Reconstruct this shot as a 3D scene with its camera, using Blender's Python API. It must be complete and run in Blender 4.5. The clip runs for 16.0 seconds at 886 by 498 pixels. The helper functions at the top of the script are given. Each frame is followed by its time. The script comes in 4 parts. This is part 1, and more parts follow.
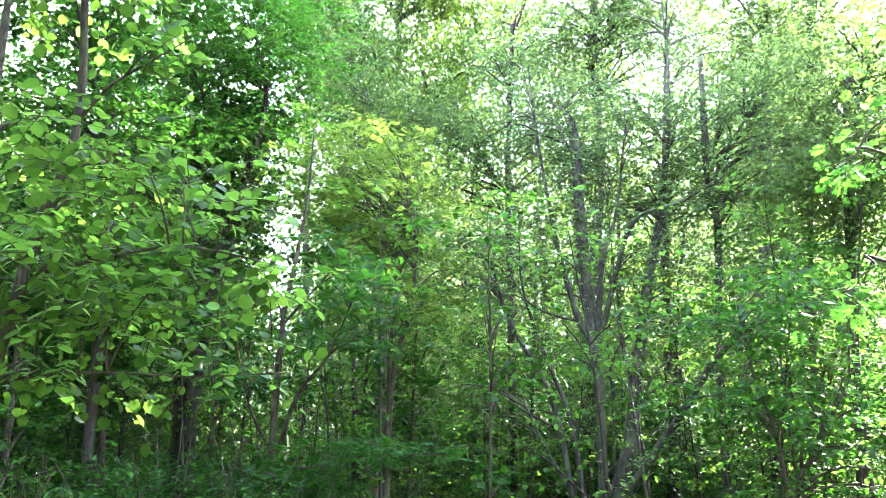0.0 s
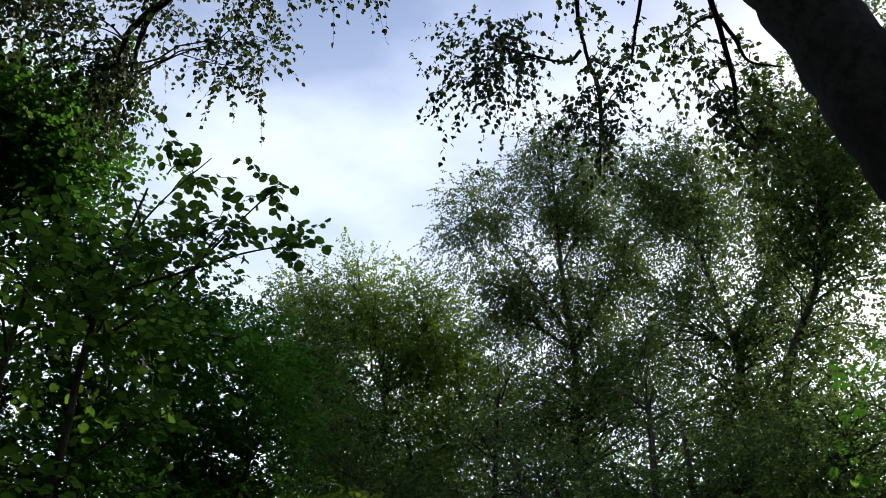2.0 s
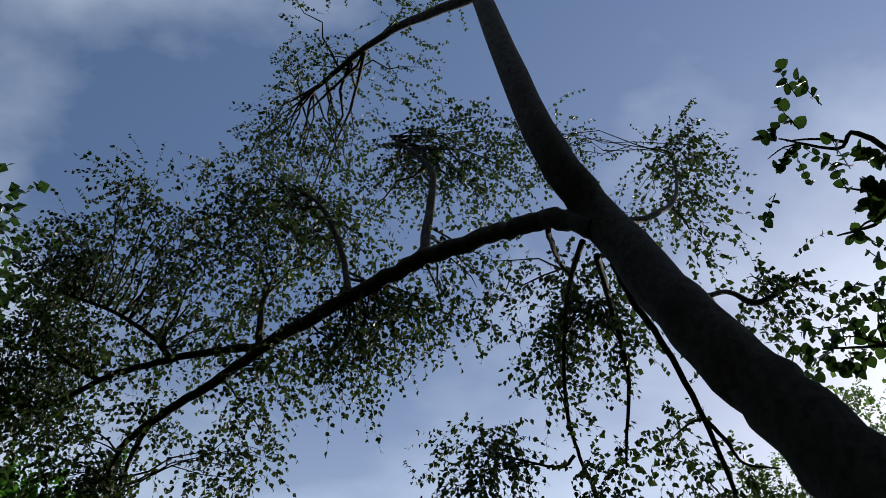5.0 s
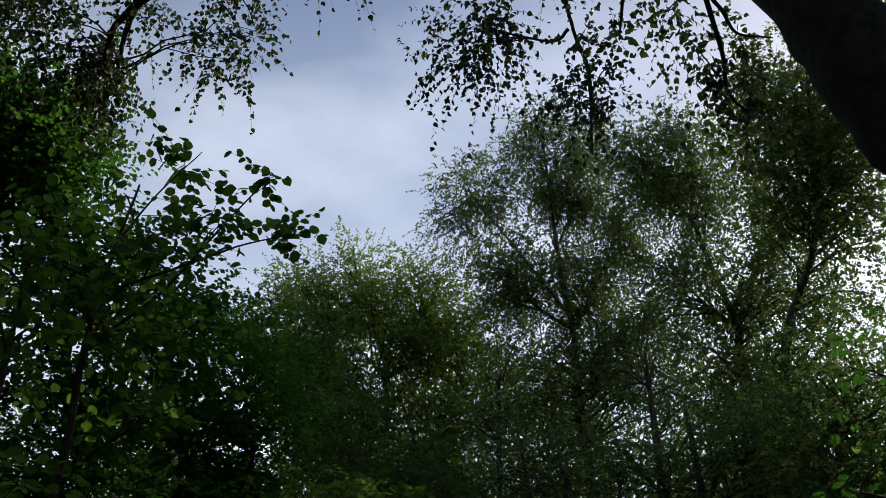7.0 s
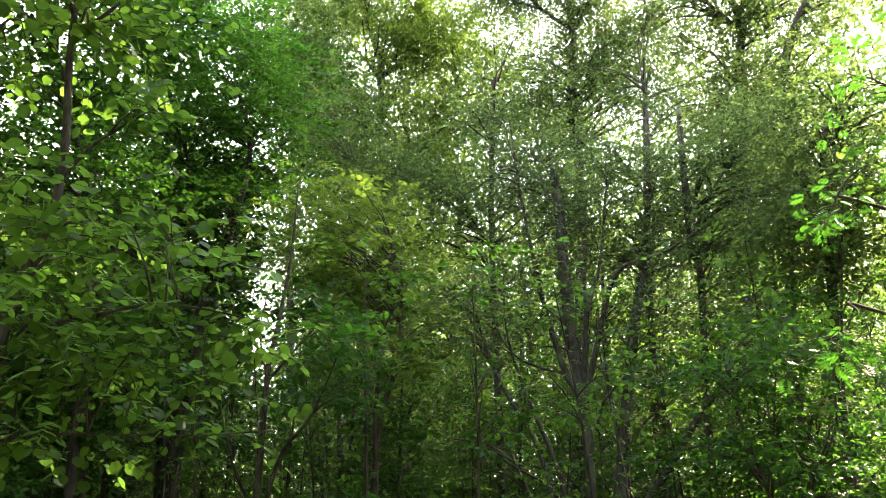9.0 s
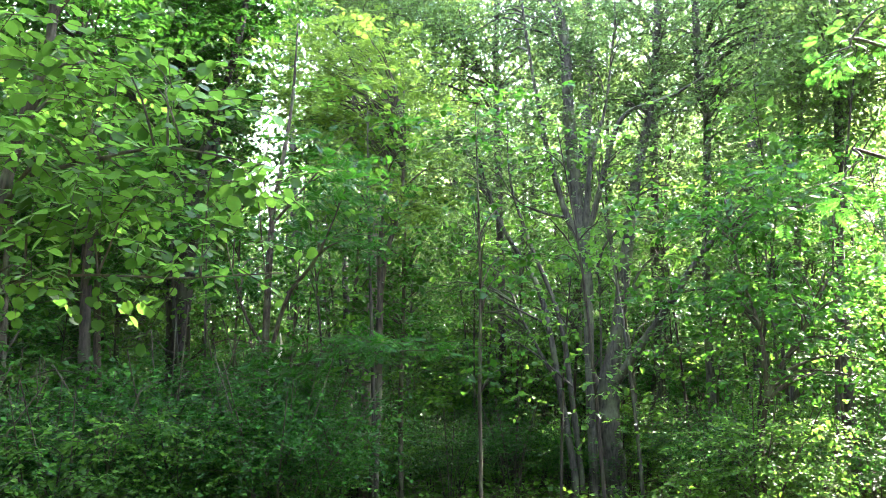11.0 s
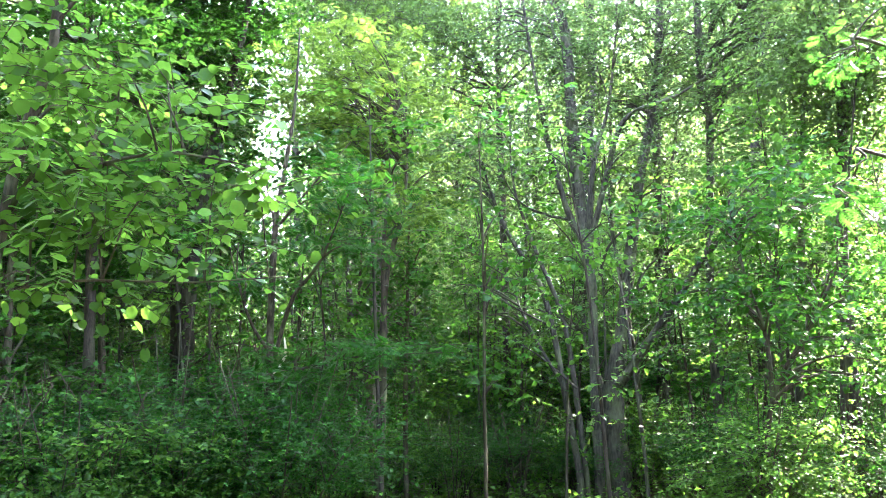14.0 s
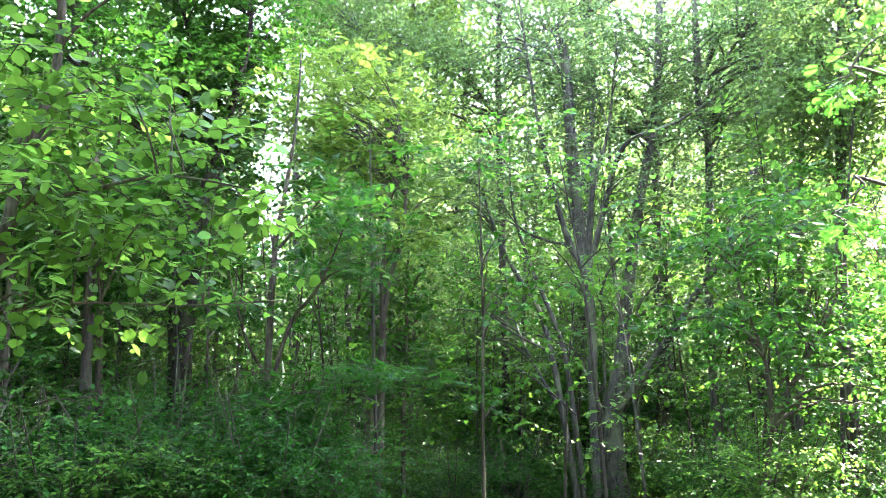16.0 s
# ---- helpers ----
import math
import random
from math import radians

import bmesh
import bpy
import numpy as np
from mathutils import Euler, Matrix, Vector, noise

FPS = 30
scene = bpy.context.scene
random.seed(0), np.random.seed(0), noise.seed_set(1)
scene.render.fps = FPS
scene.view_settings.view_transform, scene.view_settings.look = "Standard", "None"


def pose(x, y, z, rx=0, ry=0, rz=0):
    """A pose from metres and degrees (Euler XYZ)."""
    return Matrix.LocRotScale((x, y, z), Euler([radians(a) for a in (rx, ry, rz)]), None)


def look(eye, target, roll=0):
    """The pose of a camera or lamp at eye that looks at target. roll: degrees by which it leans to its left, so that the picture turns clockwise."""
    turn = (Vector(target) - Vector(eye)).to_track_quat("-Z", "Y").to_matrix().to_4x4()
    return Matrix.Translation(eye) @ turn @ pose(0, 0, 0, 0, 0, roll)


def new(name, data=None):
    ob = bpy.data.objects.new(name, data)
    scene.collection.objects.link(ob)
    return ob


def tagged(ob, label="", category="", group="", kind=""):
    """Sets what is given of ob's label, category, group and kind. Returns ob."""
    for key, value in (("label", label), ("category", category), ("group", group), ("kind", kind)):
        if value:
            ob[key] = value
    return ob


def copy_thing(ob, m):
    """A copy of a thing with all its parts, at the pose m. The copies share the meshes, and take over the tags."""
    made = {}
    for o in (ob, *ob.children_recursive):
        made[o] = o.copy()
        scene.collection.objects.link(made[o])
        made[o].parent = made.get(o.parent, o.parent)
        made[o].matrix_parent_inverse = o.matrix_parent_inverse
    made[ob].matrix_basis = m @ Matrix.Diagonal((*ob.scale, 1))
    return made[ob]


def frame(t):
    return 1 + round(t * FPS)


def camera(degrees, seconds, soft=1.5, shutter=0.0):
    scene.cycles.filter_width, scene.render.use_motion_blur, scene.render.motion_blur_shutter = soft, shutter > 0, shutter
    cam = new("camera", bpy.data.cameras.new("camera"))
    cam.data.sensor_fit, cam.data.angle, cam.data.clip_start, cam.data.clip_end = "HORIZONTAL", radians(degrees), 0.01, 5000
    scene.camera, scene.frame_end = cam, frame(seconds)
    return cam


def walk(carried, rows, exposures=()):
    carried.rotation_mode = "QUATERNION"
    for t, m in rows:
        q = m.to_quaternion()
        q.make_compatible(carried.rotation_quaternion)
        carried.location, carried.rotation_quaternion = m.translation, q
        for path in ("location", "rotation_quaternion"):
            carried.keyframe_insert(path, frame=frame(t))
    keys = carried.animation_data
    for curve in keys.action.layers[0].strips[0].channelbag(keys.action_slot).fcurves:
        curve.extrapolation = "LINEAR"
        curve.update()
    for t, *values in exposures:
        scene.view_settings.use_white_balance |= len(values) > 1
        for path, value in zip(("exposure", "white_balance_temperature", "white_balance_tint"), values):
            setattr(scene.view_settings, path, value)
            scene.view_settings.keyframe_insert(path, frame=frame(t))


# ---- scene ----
cam = camera(54.0, 16.0, soft=0.75)
EYE = 1.55
# seconds, pitch, roll, yaw: a phone held at eye height, tilted up, down and still
ROWS = [
    (0.00, 15.00, 0.00, 0.00),
    (0.50, 20.54, -0.27, -0.24),
    (1.00, 25.97, -0.28, -0.54),
    (1.50, 32.13, -0.53, -1.12),
    (2.00, 39.14, -0.18, -1.17),
    (2.50, 44.75, 0.05, -1.19),
    (3.00, 50.71, 0.11, -1.36),
    (3.50, 57.14, 0.42, -1.31),
    (3.70, 59.67, 0.56, -1.22),
    (4.75, 65.87, 0.72, -0.71),
    (5.80, 58.29, 0.87, -0.20),
    (6.00, 54.76, 1.23, 0.11),
    (6.50, 46.33, 1.79, 0.23),
    (7.00, 38.14, 1.81, 0.04),
    (7.50, 31.12, 1.62, -0.31),
    (8.00, 25.67, 1.70, -0.48),
    (8.50, 21.67, 1.49, -0.60),
    (9.00, 18.52, 1.08, -0.74),
    (9.50, 15.32, 0.90, -0.74),
    (10.00, 12.33, 0.77, -0.79),
    (10.20, 11.32, 0.82, -0.78),
    (11.20, 8.15, 0.85, -0.55),
    (12.30, 8.37, 0.86, -0.43),
    (12.50, 8.43, 0.92, -0.35),
    (13.00, 8.45, 0.92, -0.25),
    (13.50, 8.50, 1.06, -0.22),
    (14.00, 8.51, 1.24, -0.30),
    (14.50, 8.90, 1.10, -0.40),
    (15.00, 9.37, 1.15, -0.32),
    (15.50, 9.81, 0.92, -0.35),
    (16.00, 10.14, 0.87, -0.41),
]
# seconds, stops, kelvin, tint: the phone darkens and cools its picture under the sky
EXPOSURES = [(0.0, 5.6, 6000, 18), (0.5, 4.87, 6000, 17), (1.0, 4.01, 6350, 15), (1.5, 2.82, 6500, 16), (2.0, 0.86, 6450, 15), (2.5, 0.3, 6300, 13),
             (3.5, 0.2, 6150, 11), (6.0, 0.26, 6200, 11), (6.5, 0.18, 6250, 12), (7.0, 0.21, 6400, 14), (7.5, 0.61, 6800, 16), (8.0, 2.19, 7200, 17),
             (8.5, 3.25, 7500, 17), (9.0, 4.0, 7500, 16), (9.5, 4.6, 7400, 18), (10.0, 5.03, 6650, 18), (12.5, 5.85, 6000, 19), (16.0, 5.74, 6000, 20)]
walk(cam, [(t, pose(0, 0, EYE, 90 + pitch, roll, yaw)) for t, pitch, roll, yaw in ROWS], EXPOSURES)

# ---- world, sun ----
SUN_AZIMUTH, SUN_HEIGHT = 46.0, 39.0
world = bpy.data.worlds.new("sky")
scene.world = world
world.use_nodes = True
wn, wl = world.node_tree.nodes, world.node_tree.links
wn.clear()
sky = wn.new("ShaderNodeTexSky")
sky.sky_type, sky.sun_disc = "NISHITA", False
sky.sun_elevation, sky.sun_rotation = radians(SUN_HEIGHT), radians(SUN_AZIMUTH)
sky.air_density, sky.dust_density = 1.0, 0.65
coord = wn.new("ShaderNodeTexCoord")
stretch = wn.new("ShaderNodeMapping")
stretch.inputs["Scale"].default_value = (1.0, 1.6, 2.2)
stretch.inputs["Location"].default_value = (3.1, 0.7, 5.2)
veil = wn.new("ShaderNodeTexNoise")
veil.inputs["Scale"].default_value, veil.inputs["Detail"].default_value, veil.inputs["Roughness"].default_value = 1.7, 7.0, 0.5
cover = wn.new("ShaderNodeMapRange")
cover.inputs["From Min"].default_value, cover.inputs["From Max"].default_value = 0.45, 0.72
cover.inputs["To Max"].default_value = 0.37
height = wn.new("ShaderNodeSeparateXYZ")
haze = wn.new("ShaderNodeMapRange")
haze.inputs["From Min"].default_value, haze.inputs["From Max"].default_value = 0.50, 0.86
haze.inputs["To Min"].default_value, haze.inputs["To Max"].default_value = 0.36, 0.0
both = wn.new("ShaderNodeMath")
both.operation, both.use_clamp = "ADD", True
cloud = wn.new("ShaderNodeMix")
cloud.data_type = "RGBA"
cloud.inputs["B"].default_value = (11.8, 12.8, 13.4, 1)
back = wn.new("ShaderNodeBackground")
back.inputs["Strength"].default_value = 0.10
wout = wn.new("ShaderNodeOutputWorld")
wl.new(coord.outputs["Generated"], stretch.inputs["Vector"])
wl.new(stretch.outputs["Vector"], veil.inputs["Vector"])
wl.new(veil.outputs["Fac"], cover.inputs["Value"])
wl.new(coord.outputs["Generated"], height.inputs["Vector"])
wl.new(height.outputs["Z"], haze.inputs["Value"])
wl.new(cover.outputs["Result"], both.inputs[0])
wl.new(haze.outputs["Result"], both.inputs[1])
wl.new(both.outputs["Value"], cloud.inputs["Factor"])
wl.new(sky.outputs["Color"], cloud.inputs["A"])
wl.new(cloud.outputs["Result"], back.inputs["Color"])
wl.new(back.outputs["Background"], wout.inputs["Surface"])

sun_data = bpy.data.lights.new("sun", "SUN")
sun_data.energy, sun_data.angle, sun_data.color = 5.0, radians(0.6), (1.0, 0.90, 0.72)
sun = new("sun", sun_data)
a, e = radians(SUN_AZIMUTH), radians(SUN_HEIGHT)
sun.matrix_world = look((0, 0, 0), (-math.sin(a) * math.cos(e), -math.cos(a) * math.cos(e), -math.sin(e)))
sun.location = (12, 16, 30)


# ---- materials ----
def leaf_material(name, dark, light, glow, through_share=0.5, rough=0.3):
    """Living leaf: each one its own green, glossy above, letting light through."""
    m = bpy.data.materials.new(name)
    m.use_nodes = True
    n, l = m.node_tree.nodes, m.node_tree.links
    n.clear()
    geo = n.new("ShaderNodeNewGeometry")
    ramp = n.new("ShaderNodeValToRGB")
    ramp.color_ramp.elements[0].color, ramp.color_ramp.elements[1].color = (*dark, 1), (*light, 1)
    usual = ramp.color_ramp.elements.new(0.76)
    usual.color = (*[0.62 * p + 0.38 * q for p, q in zip(dark, light)], 1)
    # Rare leaves brightened well past light: sun sparkle put into the colour.
    ramp.color_ramp.elements[2].color = (*[1.7 * q for q in light], 1)
    mott = n.new("ShaderNodeTexNoise")
    mott.inputs["Scale"].default_value, mott.inputs["Detail"].default_value = 60.0, 3.0
    tc = n.new("ShaderNodeTexCoord")
    blend = n.new("ShaderNodeMix")
    blend.data_type, blend.blend_type = "RGBA", "OVERLAY"
    blend.inputs["Factor"].default_value = 0.35
    front = n.new("ShaderNodeBsdfPrincipled")
    front.inputs["Roughness"].default_value, front.inputs["Specular IOR Level"].default_value = rough, 0.12
    behind = n.new("ShaderNodeBsdfTranslucent")
    tint = n.new("ShaderNodeMix")
    tint.data_type = "RGBA"
    tint.inputs["Factor"].default_value = 0.55
    tint.inputs["B"].default_value = (*glow, 1)
    bump = n.new("ShaderNodeBump")
    bump.inputs["Strength"].default_value, bump.inputs["Distance"].default_value = 0.25, 0.01
    mix = n.new("ShaderNodeMixShader")
    mix.inputs["Fac"].default_value = through_share
    out = n.new("ShaderNodeOutputMaterial")
    info, add, wrap = n.new("ShaderNodeObjectInfo"), n.new("ShaderNodeMath"), n.new("ShaderNodeMath")
    wrap.operation = "FRACT"
    l.new(geo.outputs["Random Per Island"], add.inputs[0])
    l.new(info.outputs["Random"], add.inputs[1])
    l.new(add.outputs["Value"], wrap.inputs[0])
    l.new(wrap.outputs["Value"], ramp.inputs["Fac"])
    l.new(tc.outputs["Object"], mott.inputs["Vector"])
    l.new(ramp.outputs["Color"], blend.inputs["A"])
    l.new(mott.outputs["Color"], blend.inputs["B"])
    l.new(blend.outputs["Result"], front.inputs["Base Color"])
    l.new(blend.outputs["Result"], tint.inputs["A"])
    l.new(tint.outputs["Result"], behind.inputs["Color"])
    l.new(mott.outputs["Fac"], bump.inputs["Height"])
    l.new(bump.outputs["Normal"], front.inputs["Normal"])
    l.new(front.outputs["BSDF"], mix.inputs[1])
    l.new(behind.outputs["BSDF"], mix.inputs[2])
    l.new(mix.outputs["Shader"], out.inputs["Surface"])
    return m


def bark_material(name, base, dark, moss, scale=7.0, stretch_z=0.22, patches=0.5, relief=0.6):
    """Bark: furrows along the stem, paler and mossy patches at a larger scale."""
    m = bpy.data.materials.new(name)
    m.use_nodes = True
    n, l = m.node_tree.nodes, m.node_tree.links
    p = n["Principled BSDF"]
    p.inputs["Roughness"].default_value, p.inputs["Specular IOR Level"].default_value = 0.85, 0.2
    tc, mp = n.new("ShaderNodeTexCoord"), n.new("ShaderNodeMapping")
    mp.inputs["Scale"].default_value = (1, 1, stretch_z)
    fine, big = n.new("ShaderNodeTexNoise"), n.new("ShaderNodeTexNoise")
    fine.inputs["Scale"].default_value, fine.inputs["Detail"].default_value, fine.inputs["Roughness"].default_value = scale * 6, 8.0, 0.65
    big.inputs["Scale"].default_value, big.inputs["Detail"].default_value = scale * 0.6, 4.0
    r1, r2 = n.new("ShaderNodeValToRGB"), n.new("ShaderNodeValToRGB")
    r1.color_ramp.elements[0].position, r1.color_ramp.elements[1].position = 0.36, 0.62
    r1.color_ramp.elements[0].color, r1.color_ramp.elements[1].color = (*dark, 1), (*base, 1)
    r2.color_ramp.elements[0].position, r2.color_ramp.elements[1].position = 0.48, 0.66
    mix = n.new("ShaderNodeMix")
    mix.data_type = "RGBA"
    mix.inputs["B"].default_value = (*moss, 1)
    amount = n.new("ShaderNodeMath")
    amount.operation = "MULTIPLY"
    amount.inputs[1].default_value = patches
    bump = n.new("ShaderNodeBump")
    bump.inputs["Strength"].default_value, bump.inputs["Distance"].default_value = relief, 0.02
    l.new(tc.outputs["Object"], mp.inputs["Vector"])
    l.new(mp.outputs["Vector"], fine.inputs["Vector"])
    l.new(tc.outputs["Object"], big.inputs["Vector"])
    l.new(fine.outputs["Fac"], r1.inputs["Fac"])
    l.new(big.outputs["Fac"], r2.inputs["Fac"])
    l.new(r2.outputs["Color"], amount.inputs[0])
    l.new(amount.outputs["Value"], mix.inputs["Factor"])
    l.new(r1.outputs["Color"], mix.inputs["A"])
    l.new(mix.outputs["Result"], p.inputs["Base Color"])
    l.new(fine.outputs["Fac"], bump.inputs["Height"])
    l.new(bump.outputs["Normal"], p.inputs["Normal"])
    return m


LEAF_HAZEL = leaf_material("hazel_leaf", (0.017, 0.048, 0.009), (0.066, 0.142, 0.022), (0.158, 0.335, 0.032), 0.54, 0.4)
# Sunlight on the rowan and aspen crowns, put into a lighter leaf colour.
LEAF_SUNLIT = leaf_material("sunlit_leaf", (0.030, 0.066, 0.012), (0.104, 0.160, 0.026), (0.195, 0.310, 0.034), 0.56, 0.4)
# Birch leaf twice: dark for silhouettes, lighter for sunlit crowns, light put into colour.
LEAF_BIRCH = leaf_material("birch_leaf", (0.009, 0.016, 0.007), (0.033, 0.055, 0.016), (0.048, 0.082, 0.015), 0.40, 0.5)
LEAF_LIT_OLIVE = leaf_material("lit_olive_leaf", (0.017, 0.036, 0.010), (0.062, 0.101, 0.026), (0.134, 0.210, 0.042), 0.52, 0.4)
LEAF_WILLOW = leaf_material("willow_leaf", (0.017, 0.035, 0.012), (0.068, 0.116, 0.040), (0.134, 0.228, 0.058), 0.52, 0.4)
LEAF_MAPLE = leaf_material("maple_leaf", (0.008, 0.028, 0.005), (0.036, 0.108, 0.014), (0.070, 0.212, 0.016), 0.5, 0.4)
LEAF_ROWAN = leaf_material("rowan_leaf", (0.006, 0.027, 0.004), (0.025, 0.092, 0.011), (0.050, 0.178, 0.014), 0.48, 0.4)
# Leaf colour darkened to stand for silhouette and shade.
LEAF_SHADED = leaf_material("shaded_leaf", (0.006, 0.016, 0.005), (0.027, 0.058, 0.015), (0.042, 0.090, 0.015), 0.40)
LEAF_ASPEN = leaf_material("aspen_leaf", (0.017, 0.037, 0.010), (0.067, 0.119, 0.030), (0.145, 0.236, 0.048), 0.56, 0.4)
BARK_GREY = bark_material("grey_bark", (0.050, 0.048, 0.036), (0.014, 0.013, 0.010), (0.09, 0.11, 0.05))
BARK_BROWN = bark_material("brown_bark", (0.056, 0.044, 0.030), (0.016, 0.013, 0.009), (0.08, 0.10, 0.045), 10.0)
BARK_BIRCH = bark_material("birch_bark", (0.044, 0.041, 0.036), (0.013, 0.012, 0.010), (0.016, 0.014, 0.012), 4.5, 0.7, 0.8, 0.5)
BARK_DARK = bark_material("dark_bark", (0.044, 0.036, 0.028), (0.013, 0.010, 0.008), (0.050, 0.061, 0.025), 8.0)
WOOD_DEAD = bark_material("dead_wood", (0.173, 0.144, 0.115), (0.065, 0.050, 0.040), (0.072, 0.079, 0.043), 9.0, 0.12, 0.4)

WOOD_PEELED = bark_material("peeled_wood", (0.52, 0.47, 0.38), (0.28, 0.24, 0.18), (0.30, 0.30, 0.20), 12.0, 0.1, 0.2)


def soil_material():
    m = bpy.data.materials.new("forest_soil")
    m.use_nodes = True
    n, l = m.node_tree.nodes, m.node_tree.links
    p = n["Principled BSDF"]
    p.inputs["Roughness"].default_value, p.inputs["Specular IOR Level"].default_value = 0.95, 0.1
    tc = n.new("ShaderNodeTexCoord")
    fine, big = n.new("ShaderNodeTexNoise"), n.new("ShaderNodeTexNoise")
    fine.inputs["Scale"].default_value, fine.inputs["Detail"].default_value = 22.0, 8.0
    big.inputs["Scale"].default_value, big.inputs["Detail"].default_value = 0.8, 4.0
    r1 = n.new("ShaderNodeValToRGB")
    r1.color_ramp.elements[0].color, r1.color_ramp.elements[1].color = (0.03, 0.022, 0.014, 1), (0.12, 0.085, 0.05, 1)
    mix = n.new("ShaderNodeMix")
    mix.data_type = "RGBA"
    mix.inputs["B"].default_value = (0.04, 0.07, 0.02, 1)
    bump = n.new("ShaderNodeBump")
    bump.inputs["Strength"].default_value, bump.inputs["Distance"].default_value = 0.8, 0.04
    for node in (fine, big):
        l.new(tc.outputs["Object"], node.inputs["Vector"])
    l.new(fine.outputs["Fac"], r1.inputs["Fac"])
    l.new(big.outputs["Fac"], mix.inputs["Factor"])
    l.new(r1.outputs["Color"], mix.inputs["A"])
    l.new(mix.outputs["Result"], p.inputs["Base Color"])
    l.new(fine.outputs["Fac"], bump.inputs["Height"])
    l.new(bump.outputs["Normal"], p.inputs["Normal"])
    return m


SOIL = soil_material()


# ---- mesh helpers ----
def thing(name, place, label, category, group="", kind=""):
    ob = new(name)
    ob.location = place
    ob.empty_display_size = 0.2
    return tagged(ob, label, category, group, kind)


def quads(name, verts, faces, material, parent=None, label="", kind="", smooth=True):
    """One mesh object out of numpy vertices and four-cornered faces, in the parent's space."""
    me = bpy.data.meshes.new(name)
    me.vertices.add(len(verts))
    me.vertices.foreach_set("co", np.ascontiguousarray(verts, dtype=np.float32).ravel())
    me.loops.add(4 * len(faces))
    me.loops.foreach_set("vertex_index", np.ascontiguousarray(faces, dtype=np.int32).ravel())
    me.polygons.add(len(faces))
    me.polygons.foreach_set("loop_start", np.arange(0, 4 * len(faces), 4, dtype=np.int32))
    me.polygons.foreach_set("use_smooth", np.full(len(faces), smooth))
    me.update(calc_edges=True)
    me.materials.append(material)
    ob = new(name, me)
    ob.parent = parent
    return tagged(ob, label, kind=kind)


def unit(v):
    return v / np.maximum(np.linalg.norm(v, axis=-1, keepdims=True), 1e-9)


def smooth_line(points, steps):
    """A curve through (x, y, z, r) points."""
    p = np.array(points, dtype=float)
    if len(p) == 2:
        s = np.linspace(0, 1, steps + 1)[:, None]
        return p[0] * (1 - s) + p[1] * s
    q = np.vstack([2 * p[0] - p[1], p, 2 * p[-1] - p[-2]])
    out = []
    for i in range(1, len(q) - 2):
        s = np.linspace(0, 1, steps, endpoint=False)[:, None]
        a, b, c, d = q[i - 1], q[i], q[i + 1], q[i + 2]
        out.append(0.5 * (2 * b + (c - a) * s + (2 * a - 5 * b + 4 * c - d) * s ** 2 + (3 * b - a - 3 * c + d) * s ** 3))
    out = np.vstack(out + [p[-1:]])
    out[:, 3] = np.maximum(out[:, 3], 0.002)
    return out


def tube(line, sides, rng=None, rough=0.0):
    """Vertices and faces of a limb along (x, y, z, r) rows, closed at its tip."""
    c, r = line[:, :3], line[:, 3].copy()
    t = unit(np.gradient(c, axis=0))
    ref = np.where(np.abs(t[:, 2:3]) > 0.9, [[1.0, 0, 0]], [[0, 0, 1.0]])
    ref = np.repeat(ref[:1], len(c), 0)
    u = unit(np.cross(t, ref))
    v = np.cross(t, u)
    ang = np.linspace(0, 2 * np.pi, sides, endpoint=False)
    rad = np.repeat(r[:, None], sides, 1)
    if rough and rng is not None:
        wob = rng.normal(0, 1, (len(c), sides))
        wob = (wob + np.roll(wob, 1, 1) + np.vstack([wob[:1], wob[:-1]])) / 2
        rad = rad * (1 + rough * wob)
    ring = c[:, None, :] + rad[..., None] * (np.cos(ang)[None, :, None] * u[:, None, :] + np.sin(ang)[None, :, None] * v[:, None, :])
    verts = np.vstack([ring.reshape(-1, 3), c[-1:] + t[-1:] * r[-1]])
    i, j = np.meshgrid(np.arange(len(c) - 1), np.arange(sides), indexing="ij")
    k = (j + 1) % sides
    faces = np.stack([i * sides + j, i * sides + k, (i + 1) * sides + k, (i + 1) * sides + j], -1).reshape(-1, 4)
    tip, base = len(verts) - 1, (len(c) - 1) * sides
    caps = [(base + s, base + s + 1, base + (s + 2) % sides, tip) for s in range(0, sides - 1, 2)]
    return verts, np.vstack([faces, np.array(caps)]) if caps else faces


def merged(pieces):
    verts, faces, at = [], [], 0
    for v, f in pieces:
        verts.append(v)
        faces.append(f + at)
        at += len(v)
    return np.vstack(verts), np.vstack(faces)


def pinnate(pairs):
    """A feathered leaf: pairs of narrow leaflets along a stalk, and one at its end."""
    verts, faces = [], []
    for i in range(pairs + 1):
        for side in ((1, -1) if i < pairs else (0,)):
            at = 0.22 + 0.62 * i / pairs
            reach = (0.32 + 0.20 * math.sin(math.pi * (i + 0.8) / (pairs + 1)))
            way = np.array([0.16, side * reach, -0.06]) if side else np.array([0.22, 0, -0.05])
            broad = np.array([0.052, 0, 0.02]) if side else np.array([0, 0.09, 0])
            root = np.array([at, 0, 0.0])
            n = len(verts)
            verts += [root, root + 0.45 * way + broad, root + way, root + 0.45 * way - broad]
            faces.append((n, n + 1, n + 2, n + 3))
    return np.array(verts), np.array(faces)


